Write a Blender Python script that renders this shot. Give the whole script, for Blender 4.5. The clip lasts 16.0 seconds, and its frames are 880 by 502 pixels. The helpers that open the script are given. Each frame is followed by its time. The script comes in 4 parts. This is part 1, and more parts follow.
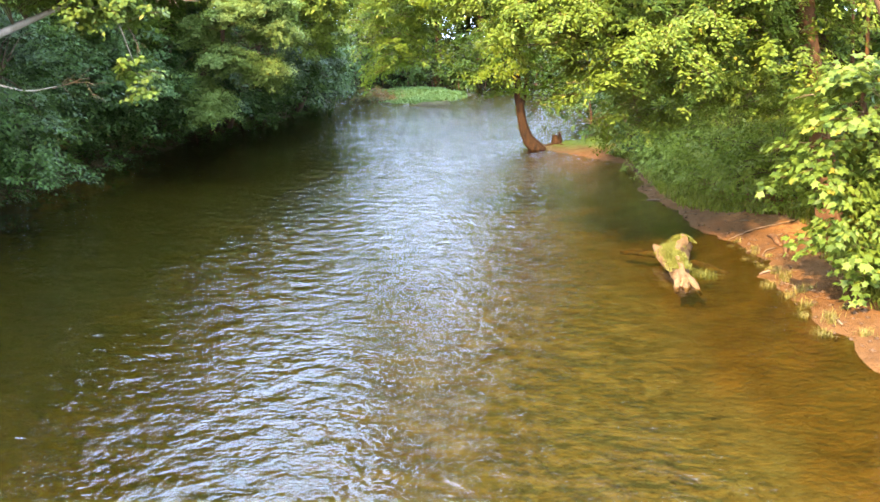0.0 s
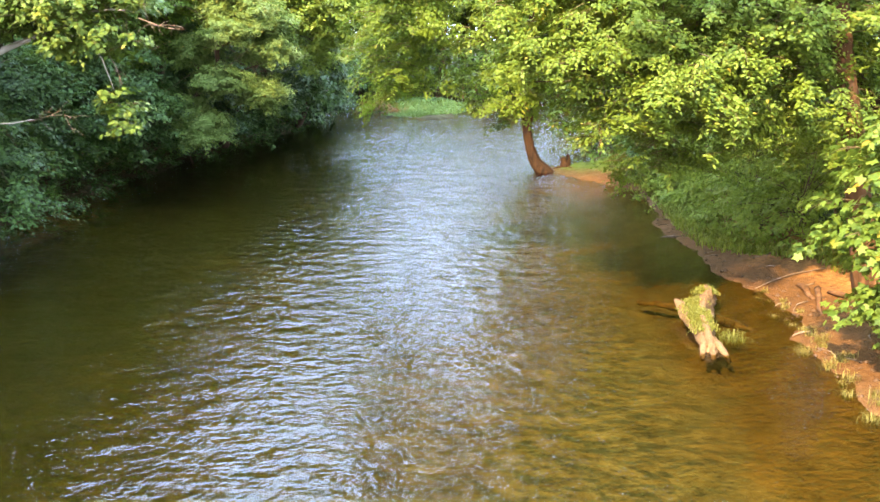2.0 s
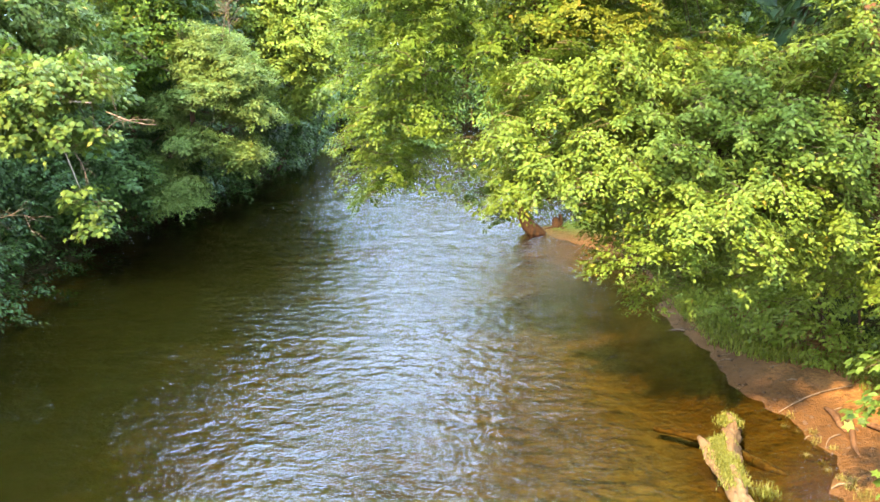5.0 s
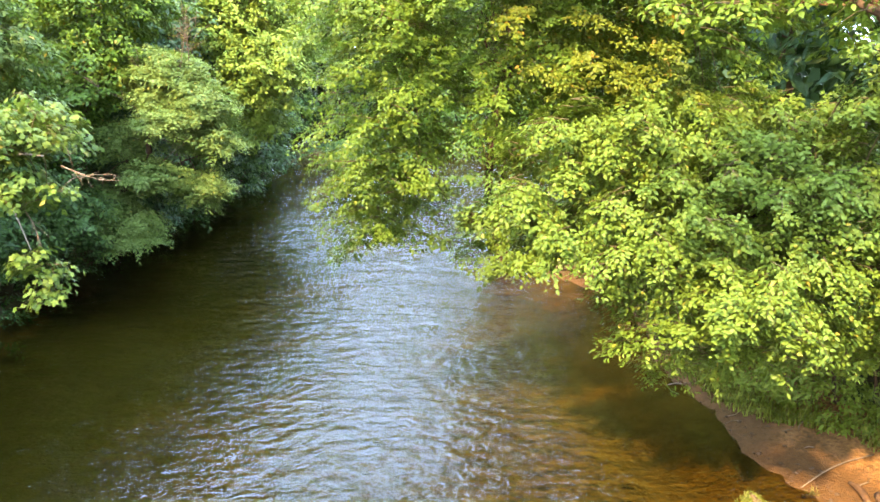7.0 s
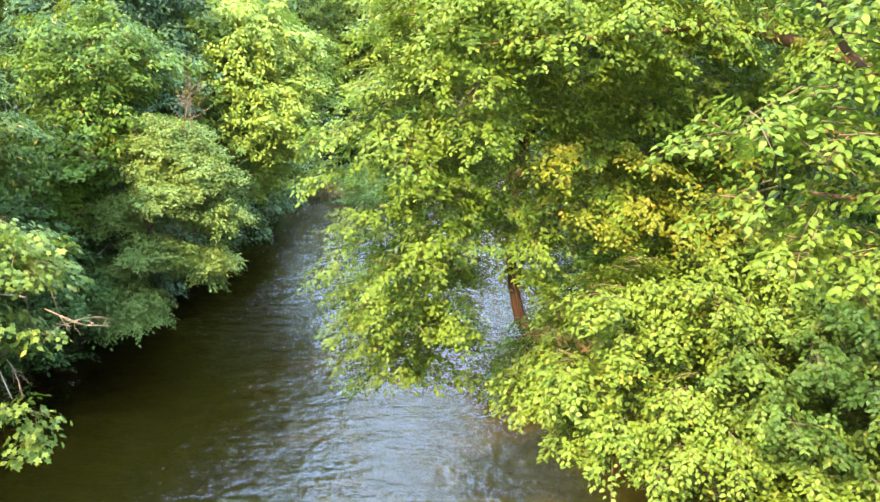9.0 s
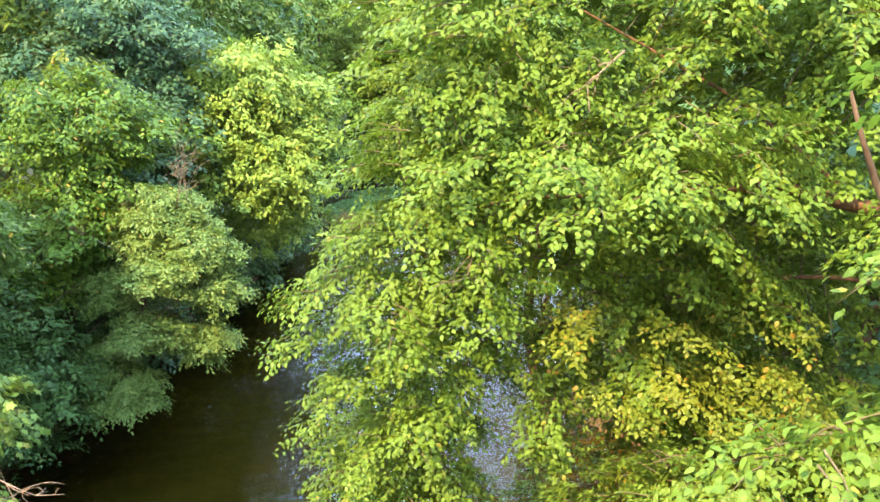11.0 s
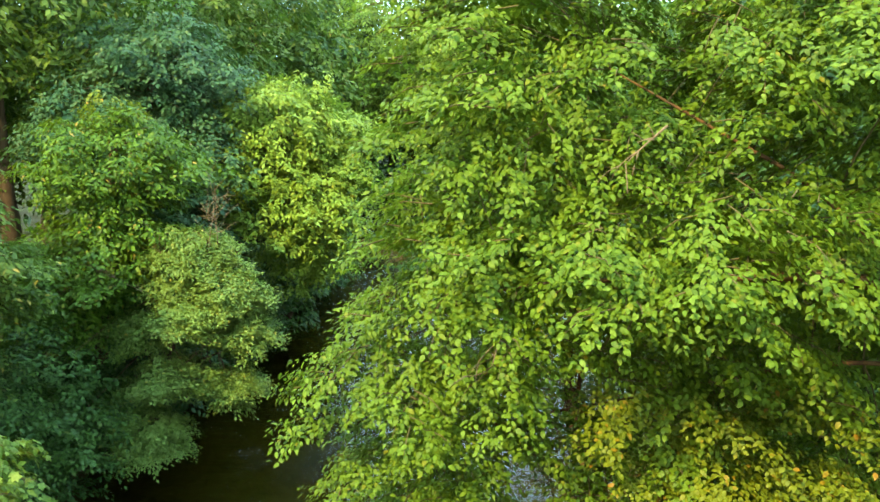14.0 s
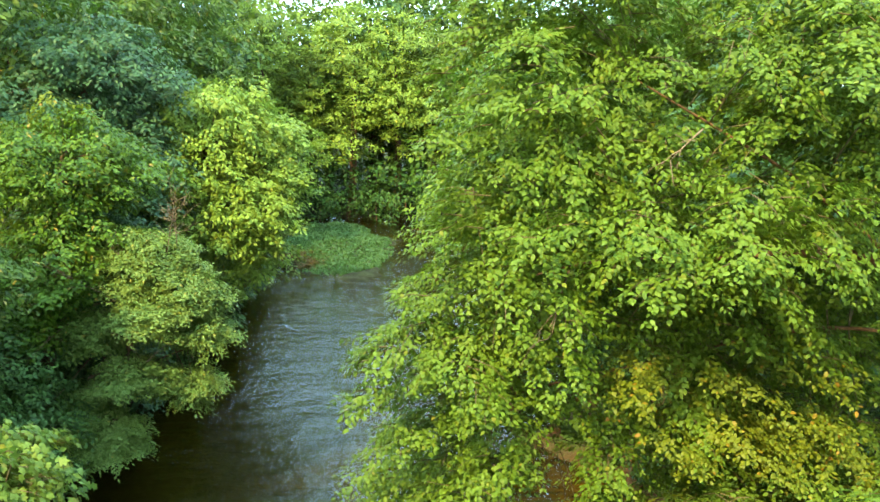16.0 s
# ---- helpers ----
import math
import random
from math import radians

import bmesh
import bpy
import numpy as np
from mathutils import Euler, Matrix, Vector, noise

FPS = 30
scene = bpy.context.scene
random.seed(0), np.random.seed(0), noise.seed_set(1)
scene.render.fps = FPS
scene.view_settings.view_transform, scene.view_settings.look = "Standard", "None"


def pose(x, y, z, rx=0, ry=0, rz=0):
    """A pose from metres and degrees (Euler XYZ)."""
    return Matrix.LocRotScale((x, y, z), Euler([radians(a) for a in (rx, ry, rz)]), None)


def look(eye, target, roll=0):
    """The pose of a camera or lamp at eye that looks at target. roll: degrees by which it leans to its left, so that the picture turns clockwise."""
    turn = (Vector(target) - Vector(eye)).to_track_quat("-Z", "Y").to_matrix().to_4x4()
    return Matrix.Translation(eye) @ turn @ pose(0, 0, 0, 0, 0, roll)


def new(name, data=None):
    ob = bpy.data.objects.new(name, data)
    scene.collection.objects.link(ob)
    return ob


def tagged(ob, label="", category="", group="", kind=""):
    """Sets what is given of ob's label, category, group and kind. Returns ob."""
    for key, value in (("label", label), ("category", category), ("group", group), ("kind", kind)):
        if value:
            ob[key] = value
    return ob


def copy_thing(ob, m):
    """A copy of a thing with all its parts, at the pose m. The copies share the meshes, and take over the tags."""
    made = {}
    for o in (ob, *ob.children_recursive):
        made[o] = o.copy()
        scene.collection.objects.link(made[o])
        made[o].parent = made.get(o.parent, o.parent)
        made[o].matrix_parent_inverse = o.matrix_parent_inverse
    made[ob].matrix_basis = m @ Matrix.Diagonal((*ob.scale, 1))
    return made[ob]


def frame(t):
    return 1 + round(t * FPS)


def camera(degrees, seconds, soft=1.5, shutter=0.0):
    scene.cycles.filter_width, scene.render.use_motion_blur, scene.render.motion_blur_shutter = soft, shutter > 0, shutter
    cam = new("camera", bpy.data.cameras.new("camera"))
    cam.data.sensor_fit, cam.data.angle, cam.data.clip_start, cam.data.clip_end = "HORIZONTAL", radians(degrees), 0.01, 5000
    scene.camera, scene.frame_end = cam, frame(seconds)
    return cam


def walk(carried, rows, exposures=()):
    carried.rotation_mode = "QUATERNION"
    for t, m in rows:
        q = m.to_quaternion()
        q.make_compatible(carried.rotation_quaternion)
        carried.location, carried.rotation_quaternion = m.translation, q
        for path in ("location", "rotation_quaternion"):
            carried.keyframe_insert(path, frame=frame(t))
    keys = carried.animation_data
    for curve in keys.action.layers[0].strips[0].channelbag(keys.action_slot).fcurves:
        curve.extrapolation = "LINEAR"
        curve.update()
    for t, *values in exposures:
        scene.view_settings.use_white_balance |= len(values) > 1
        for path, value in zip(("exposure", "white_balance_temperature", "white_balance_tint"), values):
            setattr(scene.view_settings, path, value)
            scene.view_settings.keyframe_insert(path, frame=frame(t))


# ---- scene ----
cam = camera(54.5, 16.0)
METRES, EYE, TILT, LEAN, TURN = 16.0, 3.95, -13.7, 0.0, 0.0
ROWS = [
    (0.0, 0.0, 0.0, 0.0, 0.0, 0.0, -0.0),
    (0.5, 0.0011, 0.0219, 0.0074, 0.05, 0.07, -0.06),
    (1.0, 0.0008, 0.0413, 0.0207, 0.09, 0.08, -0.04),
    (1.5, 0.0017, 0.0615, 0.0366, 0.2, 0.14, -0.11),
    (2.0, 0.0013, 0.08, 0.0557, 0.26, 0.19, -0.15),
    (2.5, 0.0009, 0.0963, 0.0769, 0.32, 0.28, -0.25),
    (3.0, 0.0023, 0.1113, 0.1, 0.43, 0.31, -0.27),
    (3.5, 0.0012, 0.1251, 0.1224, 0.51, 0.39, -0.29),
    (4.0, -0.0037, 0.1377, 0.1442, 0.59, 0.54, -0.37),
    (6.5, -0.0615, 0.2234, 0.2275, -4.91, 0.83, 0.64),
    (7.0, -0.0711, 0.2492, 0.2495, -4.78, 0.83, 0.52),
    (7.5, -0.0786, 0.2751, 0.2831, -4.66, 0.81, 0.43),
    (8.0, -0.0833, 0.3003, 0.3198, -4.54, 0.73, 0.39),
    (8.5, -0.0848, 0.3241, 0.3584, -4.42, 0.67, 0.41),
    (9.0, -0.0826, 0.3479, 0.3953, -4.29, 0.67, 0.44),
    (9.5, -0.0775, 0.3709, 0.4315, -4.15, 0.65, 0.51),
    (10.0, -0.0704, 0.3936, 0.4666, -4.0, 0.61, 0.66),
    (12.5, -0.0269, 0.5351, 0.5705, -0.12, 0.66, 0.25),
    (13.0, -0.0211, 0.5504, 0.5734, -0.06, 0.58, 0.3),
    (13.5, -0.0023, 0.5141, 0.566, 0.61, 2.01, 0.1),
    (14.0, -0.0361, 0.4927, 0.5614, 0.36, 2.26, -0.2),
    (14.5, -0.0743, 0.4718, 0.5563, -1.96, 2.5, 0.02),
    (15.0, -0.1126, 0.4521, 0.5509, -5.71, 2.65, 0.67),
    (15.5, -0.1426, 0.4356, 0.5463, -7.61, 2.7, 0.91),
    (16.0, -0.1618, 0.4237, 0.5444, -7.72, 2.66, 0.83),
]
LIGHT = [(0, 3.10, 8700, 20), (4, 3.10, 8600, 16), (10, 2.88, 8300, 12), (12.5, 2.69, 8200, 8), (13.1, 2.63, 8400, 6), (13.5, 2.18, 9500, -12), (13.9, 2.14, 10500, -18), (15.4, 2.16, 10500, -18), (15.9, 2.26, 9500, -12), (16, 2.26, 9500, -12)]
walk(cam, [(t, pose(0, 0, EYE, TILT, LEAN, TURN) @ pose(METRES * x, METRES * y, METRES * z, 90 + pitch, roll, yaw)) for t, x, y, z, yaw, pitch, roll in ROWS], LIGHT)

# ---- light ----
SUN_TO = Vector((-0.40, -0.62, 0.68)).normalized()
world = bpy.data.worlds.new("world")
scene.world = world
world.use_nodes = True
wn = world.node_tree
bg = wn.nodes["Background"]
sky = wn.nodes.new("ShaderNodeTexSky")
sky.sky_type = "NISHITA"
sky.sun_disc = False
sky.sun_elevation = math.asin(SUN_TO.z)
sky.sun_rotation = math.atan2(SUN_TO.x, SUN_TO.y)
sky.dust_density = 4.0
sky.ozone_density = 1.0
# thin bright cloud all over the sky
cl = wn.nodes.new("ShaderNodeTexNoise")
cl.inputs["Scale"].default_value = 2.2
cl.inputs["Detail"].default_value = 5.0
cr = wn.nodes.new("ShaderNodeMapRange")
cr.inputs[1].default_value, cr.inputs[2].default_value = 0.35, 0.7
cr.inputs[3].default_value, cr.inputs[4].default_value = 0.45, 0.65
wn.links.new(cl.outputs["Fac"], cr.inputs[0])
# the cloud is brighter overhead than towards the horizon
tc = wn.nodes.new("ShaderNodeTexCoord")
sep = wn.nodes.new("ShaderNodeSeparateXYZ")
wn.links.new(tc.outputs["Generated"], sep.inputs[0])
hz = wn.nodes.new("ShaderNodeMapRange")
hz.interpolation_type = "SMOOTHSTEP"
hz.inputs[1].default_value, hz.inputs[2].default_value = 0.3, 0.85
hz.inputs[3].default_value, hz.inputs[4].default_value = -0.08, 0.36
wn.links.new(sep.outputs[2], hz.inputs[0])
ad = wn.nodes.new("ShaderNodeMath")
wn.links.new(cr.outputs[0], ad.inputs[0])
wn.links.new(hz.outputs[0], ad.inputs[1])
cm = wn.nodes.new("ShaderNodeMix")
cm.data_type = "RGBA"
cm.inputs[7].default_value = (8.6, 14.2, 24.0, 1)
wn.links.new(ad.outputs[0], cm.inputs[0])
wn.links.new(sky.outputs[0], cm.inputs[6])
wn.links.new(cm.outputs[2], bg.inputs[0])
bg.inputs[1].default_value = 0.137
sun = new("sun", bpy.data.lights.new("sun", "SUN"))
sun.data.energy = 4.4
sun.data.angle = radians(2.0)
sun.data.color = (1.0, 0.82, 0.54)
sun.matrix_world = look((0, 0, 60), Vector((0, 0, 60)) - SUN_TO)


# ---- materials ----
def nodes_of(name):
    m = bpy.data.materials.new(name)
    m.use_nodes = True
    nt = m.node_tree
    nt.nodes.clear()
    out = nt.nodes.new("ShaderNodeOutputMaterial")
    return m, nt, out


def ramp(nt, fac, stops):
    r = nt.nodes.new("ShaderNodeValToRGB")
    els = r.color_ramp.elements
    while len(els) < len(stops):
        els.new(0.5)
    for e, (p, c) in zip(els, stops):
        e.position, e.color = p, (*c, 1.0)
    nt.links.new(fac, r.inputs[0])
    return r.outputs[0]


def noise_of(nt, scale, detail=4.0, rough=0.55, coord=None, stretch=None):
    n = nt.nodes.new("ShaderNodeTexNoise")
    n.inputs["Scale"].default_value = scale
    n.inputs["Detail"].default_value = detail
    n.inputs["Roughness"].default_value = rough
    if coord is None:
        coord = nt.nodes.new("ShaderNodeNewGeometry").outputs["Position"]
    if stretch:
        mp = nt.nodes.new("ShaderNodeMapping")
        mp.inputs["Scale"].default_value = stretch[:3]
        mp.inputs["Rotation"].default_value = (0, 0, radians(stretch[3]) if len(stretch) > 3 else 0)
        nt.links.new(coord, mp.inputs[0])
        coord = mp.outputs[0]
    nt.links.new(coord, n.inputs["Vector"])
    return n.outputs["Fac"]


def mix_col(nt, fac, a, b, mode="MIX"):
    m = nt.nodes.new("ShaderNodeMix")
    m.data_type, m.blend_type = "RGBA", mode
    for sock, v in ((m.inputs[0], fac), (m.inputs[6], a), (m.inputs[7], b)):
        if isinstance(v, (int, float)):
            sock.default_value = v
        elif isinstance(v, tuple):
            sock.default_value = (*v, 1.0)
        else:
            nt.links.new(v, sock)
    return m.outputs[2]


def calc(nt, op, a, b=0.0, c=0.0):
    m = nt.nodes.new("ShaderNodeMath")
    m.operation = op
    for sock, v in zip(m.inputs, (a, b, c)):
        if isinstance(v, (int, float)):
            sock.default_value = v
        else:
            nt.links.new(v, sock)
    return m.outputs[0]


def span(nt, v, lo, hi):
    m = nt.nodes.new("ShaderNodeMapRange")
    m.interpolation_type = "SMOOTHSTEP"
    nt.links.new(v, m.inputs[0])
    m.inputs[1].default_value, m.inputs[2].default_value = lo, hi
    return m.outputs[0]


def bump_of(nt, height, strength, distance):
    b = nt.nodes.new("ShaderNodeBump")
    b.inputs["Strength"].default_value = strength
    b.inputs["Distance"].default_value = distance
    nt.links.new(height, b.inputs["Height"])
    return b.outputs[0]


def leaf_mat(name, dark, mid, light, old=(0.16, 0.13, 0.016), glow=0.42, patch=0.7, old_at=0.996, sheen=0.14, spots=0.55):
    """Leaves: tint by leaf, by bough, a few old yellow ones, light shining through."""
    m, nt, out = nodes_of(name)
    dark, mid, light = ((k * c[0], k * c[1], 0.75 * k * c[2]) for k, c in ((0.66, dark), (0.84, mid), (1.0, light)))
    geo = nt.nodes.new("ShaderNodeNewGeometry")
    each = ramp(nt, geo.outputs["Random Per Island"], [(0.0, dark), (0.45, mid), (old_at - 0.03, light), (old_at, old)])
    big = noise_of(nt, patch, 2.0, 0.5)
    col = mix_col(nt, span(nt, big, 0.35, 0.7), each, mix_col(nt, 0.5, each, light))
    blotch = noise_of(nt, 34.0, 2.0, 0.6)
    col = mix_col(nt, spots, col, ramp(nt, blotch, [(0.3, (0.45, 0.5, 0.4)), (0.5, (1.0, 1.0, 1.0)), (0.7, (1.45, 1.4, 1.5))]), "MULTIPLY")
    p = nt.nodes.new("ShaderNodeBsdfPrincipled")
    p.inputs["Roughness"].default_value = 0.5
    p.inputs["Specular IOR Level"].default_value = sheen
    nt.links.new(col, p.inputs["Base Color"])
    t = nt.nodes.new("ShaderNodeBsdfTranslucent")
    nt.links.new(mix_col(nt, 0.4, col, (0.10, 0.155, 0.017)), t.inputs[0])
    mx = nt.nodes.new("ShaderNodeMixShader")
    mx.inputs[0].default_value = glow
    nt.links.new(p.outputs[0], mx.inputs[1])
    nt.links.new(t.outputs[0], mx.inputs[2])
    nt.links.new(mx.outputs[0], out.inputs[0])
    return m


def bark_mat(name, dark, mid, light, scale=1.0, strength=0.6):
    m, nt, out = nodes_of(name)
    a = noise_of(nt, 9 * scale, 6, 0.65, stretch=(1, 1, 0.25))
    b = noise_of(nt, 1.3 * scale, 3)
    col = mix_col(nt, span(nt, b, 0.4, 0.65), ramp(nt, a, [(0.3, dark), (0.55, mid), (0.75, light)]), mid)
    p = nt.nodes.new("ShaderNodeBsdfPrincipled")
    p.inputs["Roughness"].default_value = 0.9
    p.inputs["Specular IOR Level"].default_value = 0.12
    nt.links.new(col, p.inputs["Base Color"])
    nt.links.new(bump_of(nt, a, strength, 0.03), p.inputs["Normal"])
    nt.links.new(p.outputs[0], out.inputs[0])
    return m


LEAF_ELM = leaf_mat("leaf_elm", (0.053, 0.100, 0.015), (0.072, 0.125, 0.018), (0.094, 0.148, 0.028), (0.14, 0.125, 0.02), 0.5, old_at=0.998, spots=0.45)
LEAF_LOW = leaf_mat("leaf_low", (0.075, 0.120, 0.019), (0.083, 0.132, 0.023), (0.092, 0.142, 0.030), (0.20, 0.165, 0.03), sheen=0.14, spots=0.35)
LEAF_SYC = leaf_mat("leaf_sycamore", (0.038, 0.074, 0.014), (0.062, 0.108, 0.022), (0.092, 0.138, 0.033), (0.165, 0.121, 0.017))
LEAF_PALE = leaf_mat("leaf_pale", (0.026, 0.056, 0.014), (0.046, 0.088, 0.021), (0.080, 0.122, 0.031), (0.20, 0.14, 0.03))
# brighter copy of leaf_pale, with the layered tree's sunlight put into the colour
LEAF_LIT = leaf_mat("leaf_lit", (0.067, 0.120, 0.037), (0.099, 0.161, 0.050), (0.131, 0.195, 0.071), (0.22, 0.17, 0.035), 0.5, spots=0.4)
# green leaves darkened: the shade of the wooded banks is put into this colour
LEAF_SHADE_TONE = leaf_mat("leaf_shade_tone", (0.009, 0.034, 0.013), (0.019, 0.055, 0.019), (0.036, 0.077, 0.021), (0.072, 0.083, 0.017), 0.3)
LEAF_TEAL = leaf_mat("leaf_teal", (0.011, 0.038, 0.024), (0.019, 0.054, 0.033), (0.033, 0.074, 0.040), (0.072, 0.100, 0.036), 0.3)
LEAF_GOLD = leaf_mat("leaf_gold", (0.105, 0.168, 0.030), (0.130, 0.200, 0.040), (0.155, 0.225, 0.055), (0.24, 0.21, 0.03), spots=0.35)
# shrub leaves lightened: stands in for sun that the trees block here
LEAF_SHRUB_BRIGHTENED = leaf_mat("leaf_shrub_brightened", (0.095, 0.150, 0.026), (0.125, 0.182, 0.032), (0.155, 0.205, 0.042), (0.22, 0.18, 0.035), 0.5, spots=0.4)
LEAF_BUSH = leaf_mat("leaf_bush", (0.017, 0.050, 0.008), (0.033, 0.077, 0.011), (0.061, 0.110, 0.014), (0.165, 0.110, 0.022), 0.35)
LEAF_YELLOW = leaf_mat("leaf_yellowing", (0.060, 0.092, 0.012), (0.084, 0.110, 0.016), (0.106, 0.124, 0.022), (0.17, 0.09, 0.015), old_at=0.97)
LEAF_MOSS = leaf_mat("moss", (0.072, 0.088, 0.016), (0.11, 0.125, 0.028), (0.15, 0.15, 0.05), (0.220, 0.187, 0.055))
BLADE_DRY = leaf_mat("dry_grass", (0.083, 0.077, 0.022), (0.132, 0.116, 0.039), (0.187, 0.160, 0.066), (0.220, 0.176, 0.077))
# grass colour raised and yellowed to make up for the blocked sun
BLADE_BANK = leaf_mat("bank_grass", (0.085, 0.115, 0.018), (0.125, 0.150, 0.026), (0.160, 0.175, 0.038), (0.20, 0.16, 0.044))
BLADE_ISLE = leaf_mat("island_grass", (0.030, 0.076, 0.032), (0.036, 0.088, 0.040), (0.046, 0.100, 0.046), (0.06, 0.10, 0.04))
LEAF_RUST = leaf_mat("leaf_rust", (0.040, 0.020, 0.008), (0.062, 0.032, 0.012), (0.080, 0.048, 0.018), (0.11, 0.05, 0.017))
BARK = bark_mat("bark", (0.016, 0.010, 0.006), (0.052, 0.031, 0.018), (0.105, 0.070, 0.046))
BARK_RED = bark_mat("bark_reddish", (0.022, 0.011, 0.006), (0.072, 0.036, 0.017), (0.140, 0.080, 0.042))
BARK_DARK = bark_mat("bark_dark", (0.005, 0.003, 0.002), (0.018, 0.009, 0.004), (0.042, 0.021, 0.010), 1.0, 1.0)
BARK_PALE = bark_mat("bark_pale", (0.110, 0.088, 0.066), (0.231, 0.204, 0.165), (0.341, 0.319, 0.275), 0.8, 0.25)
TWIG_DRY = bark_mat("twig_dry", (0.050, 0.034, 0.022), (0.105, 0.074, 0.050), (0.165, 0.125, 0.088), 2.0)
TWIG = bark_mat("twig", (0.028, 0.022, 0.011), (0.066, 0.050, 0.025), (0.121, 0.099, 0.050), 2.0)
WOOD_WET = bark_mat("driftwood", (0.036, 0.022, 0.011), (0.088, 0.055, 0.028), (0.145, 0.098, 0.055), 1.6)

# ---- shared mesh tools ----
def tri_mesh(name, co, tris, mat, parent=None, label=""):
    """A mesh of triangles from two arrays."""
    me = bpy.data.meshes.new(name)
    nv, nt_ = len(co), len(tris)
    me.vertices.add(nv)
    me.vertices.foreach_set("co", np.ascontiguousarray(co, dtype=np.float32).ravel())
    me.loops.add(nt_ * 3)
    me.loops.foreach_set("vertex_index", np.ascontiguousarray(tris, dtype=np.int32).ravel())
    me.polygons.add(nt_)
    me.polygons.foreach_set("loop_start", np.arange(0, nt_ * 3, 3, dtype=np.int32))
    me.update(calc_edges=True)
    me.materials.append(mat)
    ob = new(name, me)
    if parent:
        ob.parent = parent
    if label:
        tagged(ob, label)
    return ob


def unit(a):
    return a / np.maximum(np.linalg.norm(a, axis=-1, keepdims=True), 1e-9)


def smooth_path(pts, step=0.25):
    """Catmull-Rom through the points (x, y, z, r)."""
    p = np.array(pts, float)
    p = np.vstack([2 * p[0] - p[1], p, 2 * p[-1] - p[-2]])
    res = []
    for i in range(1, len(p) - 2):
        n = max(2, int(np.linalg.norm(p[i + 1, :3] - p[i, :3]) / step))
        for k in range(n):
            t = k / n
            a, b, c, d = p[i - 1], p[i], p[i + 1], p[i + 2]
            res.append(0.5 * (2 * b + (c - a) * t + (2 * a - 5 * b + 4 * c - d) * t * t + (3 * b - a - 3 * c + d) * t ** 3))
    res.append(p[-2])
    return np.array(res)


def tube_arrays(path, segs=8, rough=0.12, seed=0):
    """A rough tapered tube along rows of x, y, z, r."""
    rng = np.random.default_rng(seed)
    p, r = path[:, :3], np.maximum(path[:, 3], 0.003)
    tan = unit(np.gradient(p, axis=0))
    ref = np.where(np.abs(tan[:, 2:3]) < 0.9, np.array([[0, 0, 1.0]]), np.array([[1.0, 0, 0]]))
    ref = np.repeat(ref[:1], len(p), 0) if np.abs(tan[:, 2]).max() < 0.9 else ref
    s = unit(np.cross(tan, ref))
    u = np.cross(s, tan)
    ang = np.linspace(0, 2 * np.pi, segs, endpoint=False)
    lump = 1 + rough * (rng.random((len(p), segs)) - 0.5) * 2 + rough * np.sin(ang * 3 + seed)[None]
    ring = p[:, None] + (r[:, None] * lump)[..., None] * (np.cos(ang)[None, :, None] * s[:, None] + np.sin(ang)[None, :, None] * u[:, None])
    co = ring.reshape(-1, 3)
    tris = []
    for i in range(len(p) - 1):
        for k in range(segs):
            a, b = i * segs + k, i * segs + (k + 1) % segs
            tris += [(a, b, b + segs), (a, b + segs, a + segs)]
    n = len(co)
    co = np.vstack([co, p[:1], p[-1:]])
    for k in range(segs):
        tris += [(n, (k + 1) % segs, k), (n + 1, (len(p) - 1) * segs + k, (len(p) - 1) * segs + (k + 1) % segs)]
    return co, np.array(tris)


def tube(name, pts, mat, parent=None, segs=8, rough=0.12, seed=0, step=0.25, label=""):
    co, tr = tube_arrays(smooth_path(pts, step), segs, rough, seed)
    ob = tri_mesh(name, co, tr, mat, parent, label)
    ob.data.polygons.foreach_set("use_smooth", [True] * len(tr))
    return ob


def join_arrays(parts):
    cos, trs, n = [], [], 0
    for c, t in parts:
        cos.append(c)
        trs.append(t + n)
        n += len(c)
    return np.vstack(cos), np.vstack(trs)


LEAF_SHAPES = {
    # points along the leaf (length), across, and up; and its triangles
    "plain": (np.array([(0, 0, 0), (0.42, 0.24, 0.05), (1, 0, -0.06), (0.42, -0.24, 0.05)]), np.array([(0, 1, 2), (0, 2, 3)])),
    "ovate": (np.array([(0, 0, 0), (0.28, 0.29, 0.05), (0.66, 0.24, 0.02), (1, 0, -0.15), (0.66, -0.24, -0.02), (0.28, -0.29, 0.02)]),
              np.array([(0, 1, 5), (1, 2, 5), (2, 4, 5), (2, 3, 4)])),
    "lobed": (np.array([(0.42, 0, 0.05), (0, 0, 0), (0.04, 0.40, 0), (0.36, 0.24, 0.03), (0.60, 0.48, -0.02), (0.66, 0.18, 0.02), (1, 0, -0.1), (0.66, -0.18, 0.02), (0.60, -0.48, -0.02), (0.36, -0.24, 0.03), (0.04, -0.40, 0)]),
              np.array([(0, 1, 2), (0, 2, 3), (0, 3, 4), (0, 4, 5), (0, 5, 6), (0, 6, 7), (0, 7, 8), (0, 8, 9), (0, 9, 10), (0, 10, 1)])),
    "broad": (np.array([(0, 0, 0), (0.12, 0.36, 0.03), (0.5, 0.46, 0.06), (0.55, 0, 0.04), (1, 0, -0.14), (0.12, -0.36, 0.03), (0.5, -0.46, 0.06)]),
              np.array([(0, 1, 3), (1, 2, 3), (2, 4, 3), (0, 3, 5), (5, 3, 6), (6, 3, 4)])),
}


